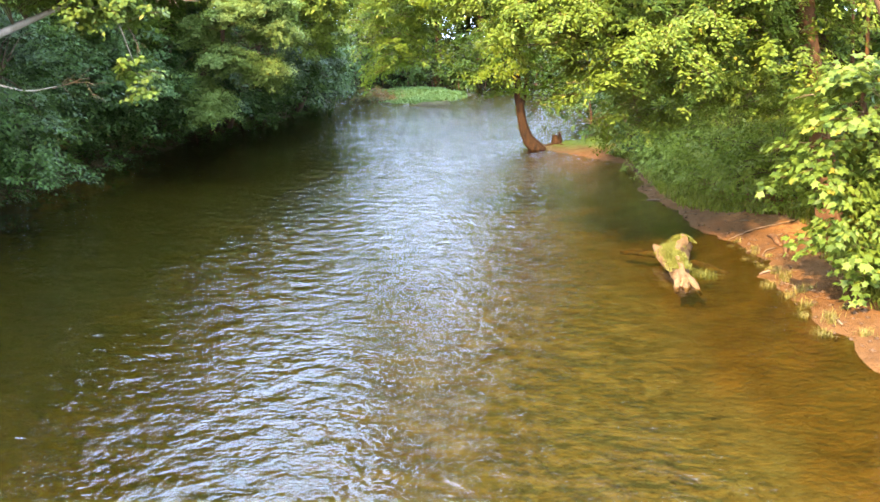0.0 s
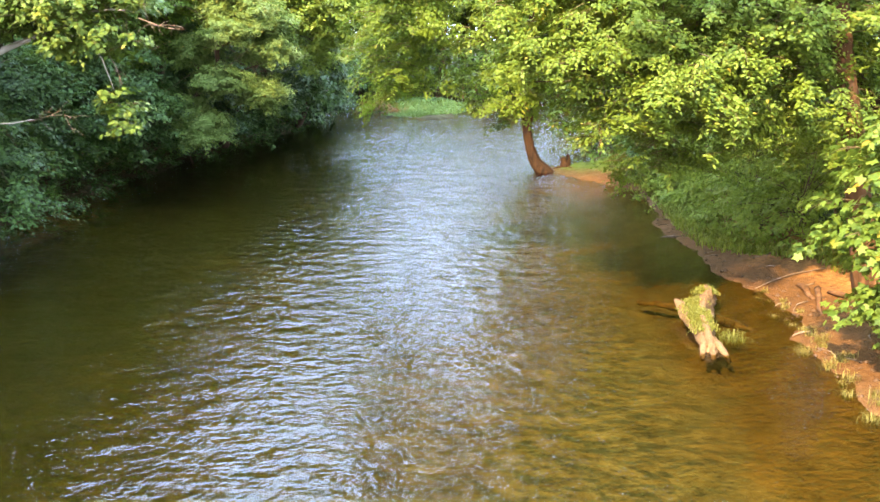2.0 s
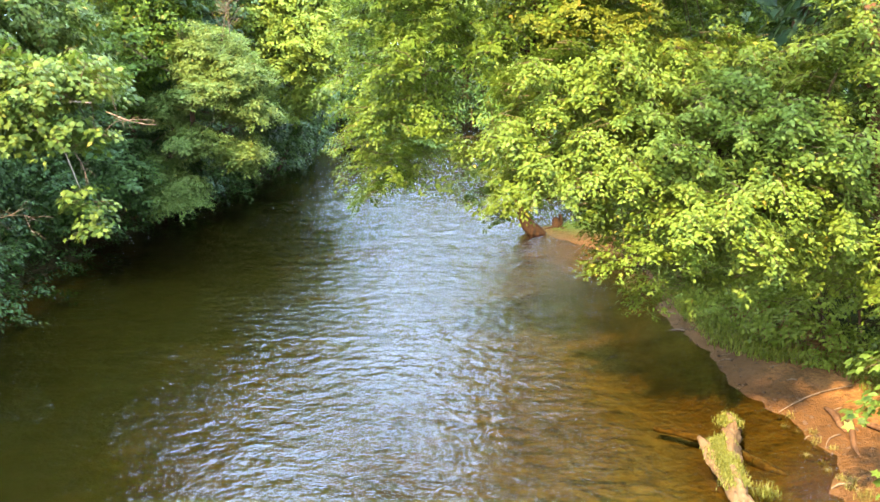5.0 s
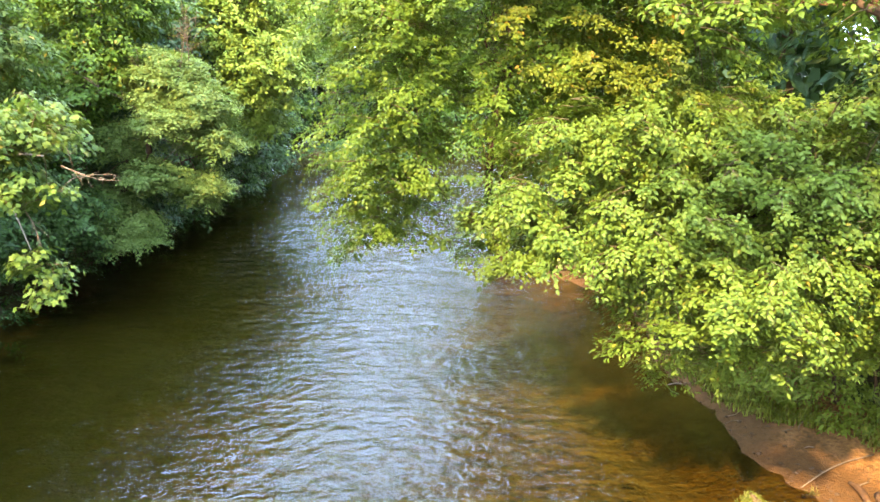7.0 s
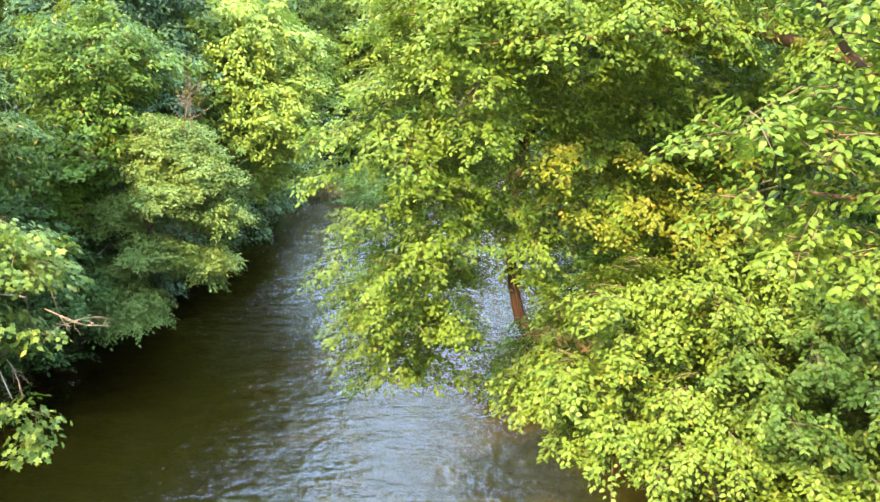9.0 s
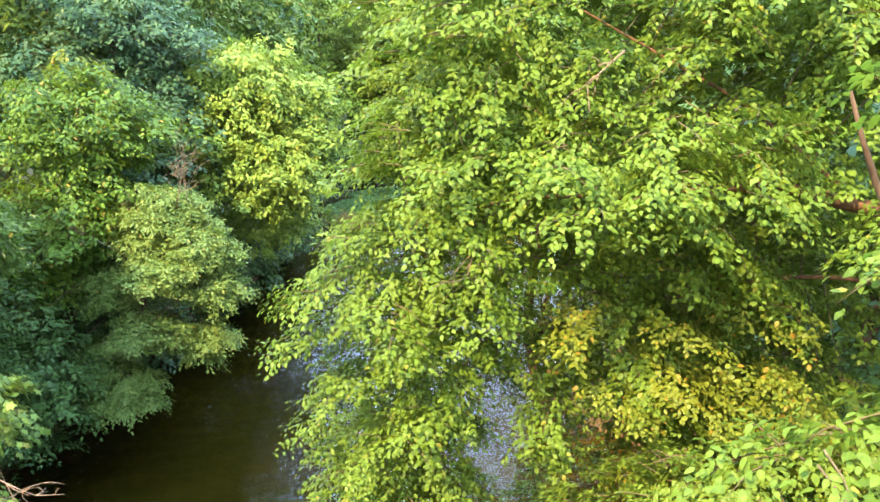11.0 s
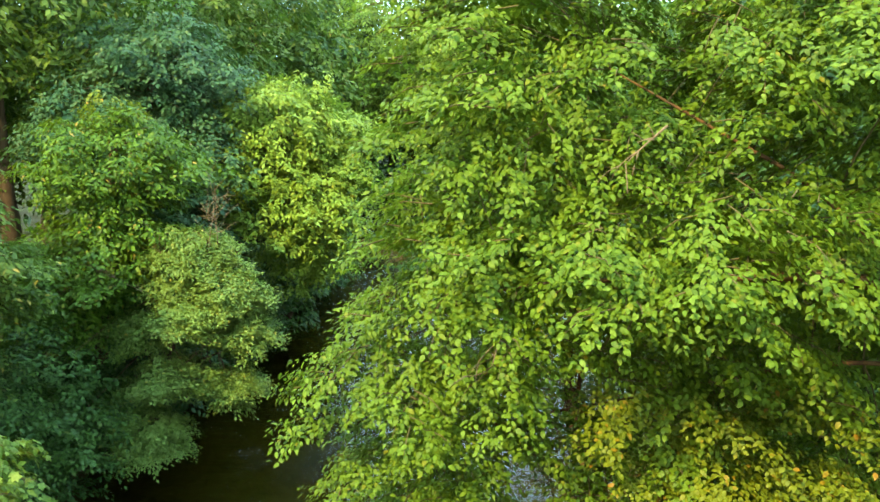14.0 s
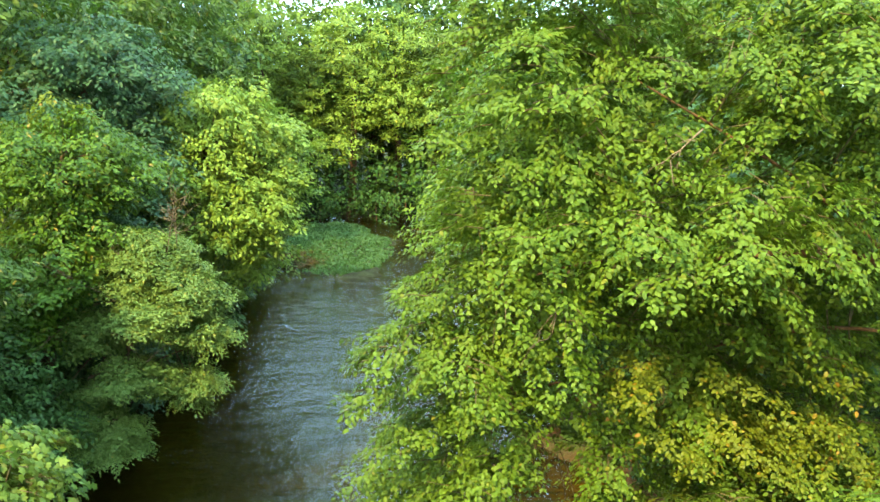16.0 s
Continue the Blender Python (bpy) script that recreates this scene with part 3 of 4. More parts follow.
def water_mat():
    """Clear shallow amber water, gloss by Fresnel, ripples across the stream."""
    m, nt, out = nodes_of("river_water")
    chop = noise_of(nt, 2.2, 3.0, 0.58, stretch=(0.95, 1.25, 1, 8))
    small = noise_of(nt, 8.0, 2.0, 0.55, stretch=(0.9, 1.2, 1, -14))
    calm = span(nt, noise_of(nt, 0.22, 2.0, 0.5), 0.3, 0.6)
    swell = noise_of(nt, 0.8, 1.0, 0.5, stretch=(0.8, 1.3, 1, 5))
    xyz = nt.nodes.new("ShaderNodeSeparateXYZ")
    nt.links.new(nt.nodes.new("ShaderNodeNewGeometry").outputs["Position"], xyz.inputs[0])
    tops = calc(nt, "MULTIPLY_ADD", calc(nt, "MULTIPLY", swell, span(nt, xyz.outputs[1], 16.0, 34.0)), 1.1, chop)
    lee = calc(nt, "MULTIPLY", span(nt, xyz.outputs[0], 2.0, 3.8), span(nt, xyz.outputs[1], 29.0, 25.0))
    lee = calc(nt, "MAXIMUM", lee, calc(nt, "MULTIPLY", span(nt, xyz.outputs[0], -1.0, -5.5), 0.5))
    wind = calc(nt, "MULTIPLY_ADD", span(nt, xyz.outputs[1], 12.0, 30.0), 0.6, 0.9)
    tops = calc(nt, "MULTIPLY", tops, calc(nt, "MULTIPLY_ADD", lee, -0.88, 1.0))
    fine = calc(nt, "MULTIPLY", small, calc(nt, "MULTIPLY_ADD", calm, 0.1, 0.13))
    tops = calc(nt, "MULTIPLY_ADD", fine, calc(nt, "MULTIPLY_ADD", lee, -0.35, 1.0), tops)
    b = bump_of(nt, calc(nt, "MULTIPLY", tops, wind), 1.0, 0.085)
    fr = nt.nodes.new("ShaderNodeFresnel")
    fr.inputs[0].default_value = 1.33
    nt.links.new(b, fr.inputs["Normal"])
    gl = nt.nodes.new("ShaderNodeBsdfGlossy")
    gl.inputs["Color"].default_value = (0.86, 0.88, 0.92, 1)
    gl.inputs["Roughness"].default_value = 0.02
    nt.links.new(b, gl.inputs["Normal"])
    tr = nt.nodes.new("ShaderNodeBsdfTransparent")
    tr.inputs[0].default_value = (0.66, 0.59, 0.34, 1)
    mx = nt.nodes.new("ShaderNodeMixShader")
    nt.links.new(fr.outputs[0], mx.inputs[0])
    nt.links.new(tr.outputs[0], mx.inputs[1])
    nt.links.new(gl.outputs[0], mx.inputs[2])
    nt.links.new(mx.outputs[0], out.inputs[0])
    return m


def waves(x, y):
    """Height of the small waves that run down the stream."""
    g = np.random.default_rng(17)
    z = np.zeros_like(x)
    for k in range(30):
        lam = 0.26 * 1.03 ** k
        a = g.normal(math.pi / 2, 0.75)
        amp = lam * 0.004 * (0.26 / lam) ** 0.4 * g.uniform(0.6, 1.4)
        bend = 0.6 * np.sin(x * g.uniform(0.3, 0.9) + g.uniform(0, 6)) + 0.6 * np.sin(y * g.uniform(0.2, 0.6) + g.uniform(0, 6))
        part = 0.55 + 0.45 * np.sin(x * g.uniform(0.4, 1.6) + y * g.uniform(-1.2, 1.2) + g.uniform(0, 6))
        z += amp * part * np.sin((x * math.cos(a) + y * math.sin(a)) * 6.283 / lam + bend * 2 + g.uniform(0, 6))
    edge = np.clip(inside(x, y) / 2.2, 0.25, 1)
    still = np.where((x > 1.5) & (y < 31), np.interp(x, [1.5, 3.5], [1, 0.15]), 1) * np.interp(x, [-8.5, -3], [0.35, 1])
    return z * edge * still * np.interp(y, [12, 19, 30], [0.95, 1.15, 1.0])


wx = np.concatenate([np.linspace(-40, -12.2, 8), np.arange(-12, 8, 0.13), np.linspace(8.4, 65, 24)])
wy = np.concatenate([np.linspace(-400, 3.5, 40), np.arange(5, 30, 0.1), np.arange(30, 48, 0.15), np.arange(48, 80, 0.25), np.linspace(80.5, 86, 5)])
WX, WY = np.meshgrid(wx, wy)
wco = np.column_stack([WX.ravel(), WY.ravel(), waves(WX.ravel(), WY.ravel())])
nwy, nwx = WX.shape
j = (np.arange(nwy - 1)[:, None] * nwx + np.arange(nwx - 1)[None]).ravel()
wtr = np.vstack([np.column_stack([j, j + 1, j + nwx + 1]), np.column_stack([j, j + nwx + 1, j + nwx])])
water = tri_mesh("water", wco, wtr, water_mat())
water.data.polygons.foreach_set("use_smooth", [True] * len(wtr))
tagged(water, "shallow amber river water with small ripples reflecting the sky", "river", kind="structure")


# ---- the near trees on the beach side ----
tree("overhanging_tree", "big leafy tree leaning from the beach over the river", 
     [(7.6, 16.1, 0.2, 0.26), (7.0, 15.9, 2.6, 0.19), (6.5, 15.84, 4.7, 0.16), (6.25, 16.2, 7.0, 0.14), (6.1, 16.8, 9.4, 0.11), (5.8, 17.8, 12.0, 0.06)],
     [[(6.25, 16.2, 7.0, 0.12), (5.4, 16.5, 8.2, 0.105), (4.3, 16.8, 8.75, 0.09), (3.4, 16.95, 9.02, 0.078), (2.6, 16.95, 9.15, 0.055), (1.6, 17.45, 8.98, 0.026), (0.75, 17.4, 9.0, 0.019), (0.03, 17.6, 8.87, 0.013), (-0.7, 18.1, 8.5, 0.008)],
      [(6.1, 16.8, 9.3, 0.08), (5.2, 18.6, 10.6, 0.05), (4.0, 19.2, 11.6, 0.04), (2.4, 19.4, 12.8, 0.02)],
      [(3.6, 16.95, 9.0, 0.03), (2.9, 17.9, 9.8, 0.022), (2.05, 18.0, 10.3, 0.017), (1.0, 18.2, 10.9, 0.008)],
      [(5.8, 16.4, 7.6, 0.035), (4.2, 18.6, 7.8, 0.025), (1.6, 19.6, 7.0, 0.018), (-0.4, 20.0, 6.4, 0.009)]],
     [(0.1, 18.9, 8.7, 1.3, 1.3, 1.4), (-0.3, 19.2, 6.7, 1.1, 1.1, 1.4), (-1.0, 18.9, 7.7, 0.65, 0.8, 0.8), (-0.5, 18.7, 9.5, 0.6, 0.7, 0.8), (-0.6, 19.7, 5.4, 0.9, 1.1, 1.1), (-0.8, 20.6, 4.3, 0.8, 0.9, 0.9), (1.5, 20.1, 3.75, 1.0, 0.6, 0.65),
      (2.4, 19.2, 8.3, 1.5, 1.4, 1.2), (4.3, 20.3, 7.8, 1.7, 1.4, 1.5), (0.4, 18.6, 10.5, 1.4, 1.4, 1.2), (0.3, 19.0, 12.2, 1.4, 1.2, 1.0), (3.4, 18.2, 10.9, 1.7, 1.5, 1.3),
      (4.3, 16.5, 8.95, 0.5, 0.3, 0.35), (1.3, 17.4, 9.4, 1.2, 0.6, 0.7), (2.9, 17.4, 9.7, 1.0, 0.6, 0.6), (1.9, 18.9, 6.9, 0.9, 0.7, 0.7), (2.4, 19.6, 5.4, 0.6, 0.5, 0.7), (3.2, 19.4, 6.0, 0.8, 0.6, 0.6), (4.75, 16.8, 9.1, 0.6, 0.35, 0.6), (4.4, 19.8, 6.2, 1.0, 0.8, 0.7), (1.0, 18.6, 6.2, 0.5, 0.4, 0.6), (2.2, 16.7, 9.45, 0.7, 0.35, 0.3), (0.7, 17.2, 9.25, 0.5, 0.35, 0.3)],
     LEAF_ELM, BARK_RED, 11, leaf=0.074, clump=0.8, gap=0.58, sprays=32, core=0.55, per=18, hang=0.34, spray=0.32, twigs=0.2, fine=0.25, inner=0.5, gaps=[((0.3, 18.4, 5.6), (1.2, 21.6, 4.3), 0.7), ((0.5, 17.5, 8.4), (0.8, 21, 7.3), 0.45), ((0.2, 17.5, 7.0), (0.35, 21, 5.2), 0.45), ((3.6, 16.5, 7.3), (3.9, 20, 6.9), 0.6), ((4.3, 16.5, 9.6), (4.7, 20, 9.5), 0.6), ((2.9, 16.8, 10.0), (3.3, 20, 9.9), 0.5), ((3.3, 16.6, 8.2), (3.9, 20, 7.8), 0.5), ((3.4, 16.6, 11.2), (3.8, 20, 11.2), 0.45), ((2.2, 17.0, 8.0), (2.5, 20, 7.6), 0.4), ((0.05, 17.5, 3.95), (0.05, 21.5, 3.62), 0.5)],
     extra=[(LEAF_YELLOW, [(2.5, 18.2, 7.0, 1.3, 0.7, 0.75), (3.4, 18.3, 6.7, 0.8, 0.6, 0.6), (3.4, 19.0, 5.3, 1.2, 0.9, 0.4)], "yellowing_bough", 1.0, 0.95, "ovate"),
            (LEAF_ELM, [(5.8, 19.0, 10.4, 2.0, 2.0, 2.2), (4.2, 19.2, 12.6, 2.0, 2.0, 1.2)], "upper_crown", 0.35, 1.6, "plain")],
     bare=[((1.3, 17.1, 10.42), (0.95, 17.05, 10.1), 6), ((0.1, 17.6, 8.85), (-0.15, 17.3, 8.2), 5)])
tree("low_tree", "low yellow-green tree drooping over the water's edge",
     [(9.2, 18.6, 0.6, 0.13), (8.8, 18.2, 2.6, 0.11), (7.4, 17.6, 4.2, 0.09), (5.6, 17.2, 4.6, 0.07), (3.6, 16.8, 4.6, 0.035)],
     [[(6.6, 17.4, 4.35, 0.05), (5.4, 16.2, 4.2, 0.03), (4.0, 15.0, 3.5, 0.012)], [(4.6, 17.0, 4.6, 0.035), (3.0, 16.4, 4.0, 0.02), (1.4, 16.6, 3.9, 0.01)]],
     [(3.2, 16.6, 4.6, 1.5, 1.3, 0.8), (5.0, 16.8, 4.7, 1.7, 1.9, 1.0), (2.2, 16.6, 4.5, 0.8, 0.7, 0.5), (1.6, 16.8, 4.3, 0.5, 0.5, 0.3), (3.8, 15.1, 3.8, 0.7, 0.6, 0.4),
      (3.0, 15.9, 3.5, 0.5, 0.45, 0.45), (6.4, 16.3, 4.8, 1.0, 1.2, 0.8), (4.4, 15.6, 4.2, 0.9, 0.8, 0.7), (4.3, 15.1, 3.5, 0.5, 0.45, 0.35),
      (3.0, 17.2, 5.75, 1.3, 0.9, 0.65), (4.9, 17.2, 5.8, 1.4, 1.1, 0.6), (1.0, 16.8, 4.8, 0.5, 0.45, 0.45), (5.9, 15.7, 6.4, 0.7, 0.6, 1.0), (1.75, 17.0, 5.6, 0.8, 0.7, 0.6),
      (2.45, 16.5, 3.7, 0.4, 0.4, 0.35), (3.75, 16.5, 3.0, 0.45, 0.45, 0.6), (4.8, 16.6, 3.0, 0.6, 0.5, 0.45), (3.3, 16.6, 2.6, 0.45, 0.3, 0.25), (4.4, 16.7, 2.6, 0.45, 0.3, 0.25), (6.1, 15.3, 3.7, 0.6, 0.4, 0.5), (6.7, 15.6, 2.9, 0.45, 0.4, 0.45), (5.7, 15.6, 3.0, 0.4, 0.35, 0.4)],
     LEAF_LOW, BARK_DARK, 12, leaf=0.078, clump=0.5, gap=0.86, sprays=30, core=0.5, per=18, spray=0.27, droop=0.35, hang=0.25, twigs=0.3, thin=0.3)
tree("near_bough_tree", "slender tree whose near bough hangs into the air over the river",
     [(7.0, 11.2, 0.2, 0.14), (6.2, 11.6, 3.6, 0.11), (4.6, 12.2, 6.8, 0.07), (2.8, 12.8, 8.6, 0.03)],
     [[(4.6, 12.2, 6.8, 0.05), (3.0, 12.9, 7.6, 0.03), (1.9, 13.0, 7.8, 0.012)],
      [(3.4, 12.7, 7.9, 0.035), (2.55, 13.4, 8.6, 0.032), (2.16, 13.5, 9.1, 0.028), (1.8, 13.5, 9.7, 0.022), (1.6, 13.5, 10.2, 0.01)],
      [(3.4, 12.6, 8.1, 0.03), (2.4, 12.9, 9.3, 0.02), (1.5, 12.6, 10.1, 0.008)]],
     [(1.75, 13.1, 8.15, 0.5, 0.45, 0.35), (2.3, 13.0, 7.5, 0.6, 0.5, 0.4), (2.5, 13.0, 8.5, 0.55, 0.5, 0.35), (3.4, 12.8, 8.0, 0.8, 0.7, 0.7), (1.55, 12.7, 10.45, 0.25, 0.25, 0.35), (2.75, 13.2, 9.5, 0.45, 0.4, 0.4), (2.4, 13.1, 8.95, 0.45, 0.35, 0.35)],
     LEAF_ELM, BARK, 13, leaf=0.078, twigs=0.3, clump=0.5, gap=0.7, sprays=18, core=0.0, single=280, hang=0.3)
tree("leaning_tree", "dark-barked leaning tree on a spit at the water's edge",
     [(4.0, 32.75, -0.3, 0.30), (3.72, 32.7, 0.0, 0.27), (3.38, 32.7, 0.36, 0.23), (3.14, 32.7, 0.93, 0.18), (3.02, 32.7, 1.65, 0.16), (2.92, 32.7, 2.3, 0.15), (2.85, 32.7, 3.4, 0.13), (3.2, 32.8, 6.0, 0.1)],
     [[(3.05, 32.75, 1.4, 0.10), (3.2, 32.8, 2.2, 0.085), (3.5, 33.0, 3.6, 0.06), (4.4, 33.2, 4.6, 0.03)]],
     [(3.0, 33.0, 6.8, 1.7, 1.6, 1.3), (4.8, 33.8, 8.0, 2.2, 2.0, 1.8), (3.4, 33.2, 10.6, 2.3, 2.0, 1.8), (5.8, 34.2, 11.0, 2.0, 2.0, 1.8), (4.4, 33.3, 2.35, 0.5, 0.4, 0.22), (4.0, 33.2, 1.75, 0.22, 0.2, 0.2), (2.6, 32.4, 4.3, 1.0, 1.0, 0.7), (4.3, 33.0, 5.2, 1.4, 1.2, 0.9), (2.5, 33.0, 8.8, 1.2, 1.2, 1.0), (2.75, 32.1, 2.6, 0.5, 0.4, 0.4), (2.8, 32.0, 3.4, 0.8, 0.5, 0.6)],
     LEAF_BUSH, BARK_DARK, 14, leaf=0.18, shape="plain", clump=0.9, gap=0.65, sprays=8)
tree("young_sycamore", "bright green young sycamore with broad leaves on the beach",
     [(7.3, 13.0, 0.2, 0.07), (6.9, 13.0, 1.6, 0.05), (6.4, 12.9, 2.8, 0.03), (6.2, 12.8, 3.6, 0.015)],
     [[(7.0, 13.0, 1.4, 0.03), (6.2, 13.2, 1.9, 0.012)]],
     [(6.0, 12.7, 2.1, 0.65, 0.5, 0.5), (6.3, 12.4, 1.3, 0.65, 0.5, 0.5), (6.2, 12.6, 3.0, 0.65, 0.5, 0.6), (7.2, 12.5, 2.4, 0.8, 0.6, 0.9), (6.7, 12.3, 0.8, 0.4, 0.35, 0.3)],
     LEAF_SYC, BARK, 15, leaf=0.14, shape="lobed", clump=0.5, gap=0.66, sprays=10, per=9, spray=0.3, twigs=0.4, single=290)
for x, y, h in ((8.1, 17.3, 5.6), (8.5, 17.6, 6.2), (8.2, 15.6, 5.2)):
    tree("sapling", "slender reddish-stemmed sapling at the back of the beach", [(x, y, 0.5, 0.05), (x + 0.1, y, 0.5 * h, 0.042), (x - 0.1, y + 0.1, h, 0.02)], [],
         [(x, y, h, 0.7, 0.7, 0.6), (x - 0.2, y - 0.1, 0.72 * h, 0.45, 0.45, 0.3)], LEAF_SYC, BARK_RED, int(500 + 10 * x), leaf=0.1, shape="plain", clump=0.5, gap=0.8, sprays=8, per=9)


# ---- undergrowth of the beach ----
def bush(label, base, blobs, lm, seed, **kw):
    x, y = base
    z = ground_z(x, y)
    opts = dict(leaf=0.12, shape="plain", clump=0.7, gap=0.65, sprays=11, per=10, spray=0.3, fine=0.5, category="bush")
    opts.update(kw)
    return tree("bush", label, [(x, y, z - 0.1, 0.05), (x - 0.1, y, z + 0.4, 0.04), (x - 0.25, y - 0.1, z + 0.9, 0.02)], [], blobs, lm, BARK, seed, **opts)


bush("green bush overhanging the back of the sandy beach", (8.0, 19.8), [(7.5, 19.7, 1.0, 0.8, 0.9, 0.6), (8.2, 20.2, 1.9, 1.2, 1.2, 0.9), (7.0, 20.6, 1.2, 0.7, 0.9, 0.6)], LEAF_SHRUB_BRIGHTENED, 61, leaf=0.1, per=13)
bush("dense leafy green bush at the water's edge", (7.8, 22.6), [(7.4, 22.4, 1.2, 1.0, 1.5, 0.9), (8.6, 23.2, 2.2, 1.4, 1.6, 1.3)], LEAF_SHRUB_BRIGHTENED, 62)
bush("low leafy bush growing down to the shore", (7.4, 25.8), [(7.2, 25.6, 0.9, 0.8, 1.4, 0.7), (8.2, 26.6, 1.9, 1.4, 1.6, 1.3)], LEAF_SHRUB_BRIGHTENED, 63)
bush("shaded bush under the trees behind the beach", (9.2, 17.4), [(9.0, 17.2, 1.6, 1.0, 1.2, 1.0), (9.6, 15.0, 1.8, 1.2, 1.4, 1.2)], LEAF_SYC, 64)
bush("dark bush beside the spit", (6.9, 30.8), [(6.9, 30.6, 1.0, 1.1, 1.4, 0.9), (8.0, 32.6, 2.0, 1.6, 1.8, 1.6), (7.6, 28.6, 1.6, 1.2, 1.4, 1.3)], LEAF_SHADE_TONE, 65)
bush("shaded undergrowth beside the beach", (8.6, 12.0), [(8.6, 12.2, 1.4, 1.2, 1.4, 1.0)], LEAF_BUSH, 66)

for x, y, w in ((7.2, 21.3, 0.8), (7.9, 18.9, 0.6), (6.9, 24.0, 0.8), (6.9, 27.6, 0.9)):
    bush("yellow-green bush with sunlight put into its leaf colour at the foot of the wooded bank", (x + 0.4, y), [(x, y, 0.8, w, w * 1.2, 0.6), (x + 0.8, y + 0.3, 1.6, w, w * 1.2, 0.7), (x + 0.3, y - 0.9, 0.7, 0.6 * w, 0.6 * w, 0.4)], LEAF_SHRUB_BRIGHTENED, int(600 + y), leaf=0.1, per=13)
# shade below the far crowns is filled in with these darkened shrubs
shore_bush = bush("shrub with shade darkened into its leaves, hanging over the shaded water", (-11.6, 24.0), [(-11.4, 24.0, 0.9, 0.8, 1.2, 0.7), (-12.0, 24.2, 1.7, 1.0, 1.4, 0.9), (-11.2, 24.8, 0.6, 0.5, 0.8, 0.45)], LEAF_SHADE_TONE, 68, leaf=0.13, sprays=9, gap=0.75, core=0.0, per=14, hang=0.2)
tagged(shore_bush, "shrub with shade darkened into its leaves, hanging over the shaded water", "bush", "shrubs along the shaded bank")
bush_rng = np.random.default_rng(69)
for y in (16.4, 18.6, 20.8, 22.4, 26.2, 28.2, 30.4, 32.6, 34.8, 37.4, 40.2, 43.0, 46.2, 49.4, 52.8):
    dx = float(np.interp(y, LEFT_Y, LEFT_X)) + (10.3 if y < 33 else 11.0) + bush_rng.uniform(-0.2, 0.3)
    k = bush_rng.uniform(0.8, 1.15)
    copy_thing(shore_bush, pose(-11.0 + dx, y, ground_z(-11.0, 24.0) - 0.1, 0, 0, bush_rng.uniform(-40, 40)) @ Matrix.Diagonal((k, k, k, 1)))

bush("brown heap of flood brush on the island's muddy tip", (-4.3, 60.8), [(-4.5, 60.6, 0.4, 1.3, 1.1, 0.45), (-3.3, 59.4, 0.3, 0.8, 0.6, 0.25)], LEAF_RUST, 67, leaf=0.14)

# ---- the far bank's trees, from the water inwards ----
tree("sycamore", "pale-limbed sycamore reaching over the shaded water",
     [(-12.0, 18.6, 0.6, 0.35), (-11.6, 18.8, 3.0, 0.3), (-11.6, 19.0, 6.0, 0.22), (-11.8, 19.0, 9.0, 0.1)],
     [[(-11.6, 18.9, 3.2, 0.13), (-9.8, 19.5, 4.1, 0.085), (-8.9, 19.6, 4.5, 0.062), (-8.1, 19.6, 4.8, 0.042), (-7.2, 19.7, 5.2, 0.028), (-6.5, 19.5, 5.2, 0.012)],
      [(-8.0, 19.5, 4.8, 0.022), (-7.2, 19.5, 4.5, 0.018), (-6.85, 19.5, 3.6, 0.009)],
      [(-10.4, 19.4, 3.2, 0.024), (-9.4, 19.6, 2.9, 0.018), (-8.6, 19.5, 3.0, 0.008)]],
     [(-9.4, 19.6, 5.7, 1.4, 1.1, 0.8), (-7.7, 19.6, 5.6, 1.1, 0.9, 0.6), (-8.2, 19.2, 5.2, 0.9, 0.5, 0.4), (-7.6, 19.3, 4.75, 0.6, 0.4, 0.3), (-6.75, 19.5, 3.4, 0.22, 0.22, 0.3), (-6.6, 19.5, 2.95, 0.25, 0.22, 0.25), (-7.0, 20.2, 5.6, 0.8, 0.8, 0.5), (-6.9, 19.6, 4.7, 0.6, 0.5, 0.3), (-11.0, 19.4, 6.6, 1.8, 1.8, 1.4)],
     LEAF_SYC, BARK_PALE, 21, leaf=0.125, shape="lobed", clump=0.45, gap=0.62, sprays=9, per=8, spray=0.22, twigs=0.3, hang=0.5,
     # unseen crown added overhead to shade the bank and block reflected sky
     extra=[(LEAF_SYC, [(-11.4, 19.0, 8.6, 2.1, 2.0, 1.8), (-11.4, 19.6, 11.0, 2.2, 2.0, 1.8), (-13.4, 19.6, 9.8, 2.0, 2.0, 2.4)], "upper_crown", 0.35, 1.7, "plain")],
     bare=[((-8.7, 19.5, 2.95), (-7.9, 19.4, 3.1), 8), ((-6.2, 19.4, 5.05), (-5.55, 19.2, 4.85), 10), ((-6.9, 19.5, 4.3), (-6.6, 19.3, 3.7), 4)])
tree("bank_tree", "low green tree, its leaves darkened for shade, drooping to the shaded water",
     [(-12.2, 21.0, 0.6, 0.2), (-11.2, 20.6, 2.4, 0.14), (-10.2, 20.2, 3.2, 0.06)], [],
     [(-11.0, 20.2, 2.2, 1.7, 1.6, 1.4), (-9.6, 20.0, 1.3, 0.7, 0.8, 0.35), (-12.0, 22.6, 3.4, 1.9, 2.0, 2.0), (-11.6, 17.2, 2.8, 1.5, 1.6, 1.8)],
     LEAF_SHADE_TONE, BARK, 22, leaf=0.115, shape="plain", clump=0.9, gap=0.5, sprays=15, per=17, hang=0.2)
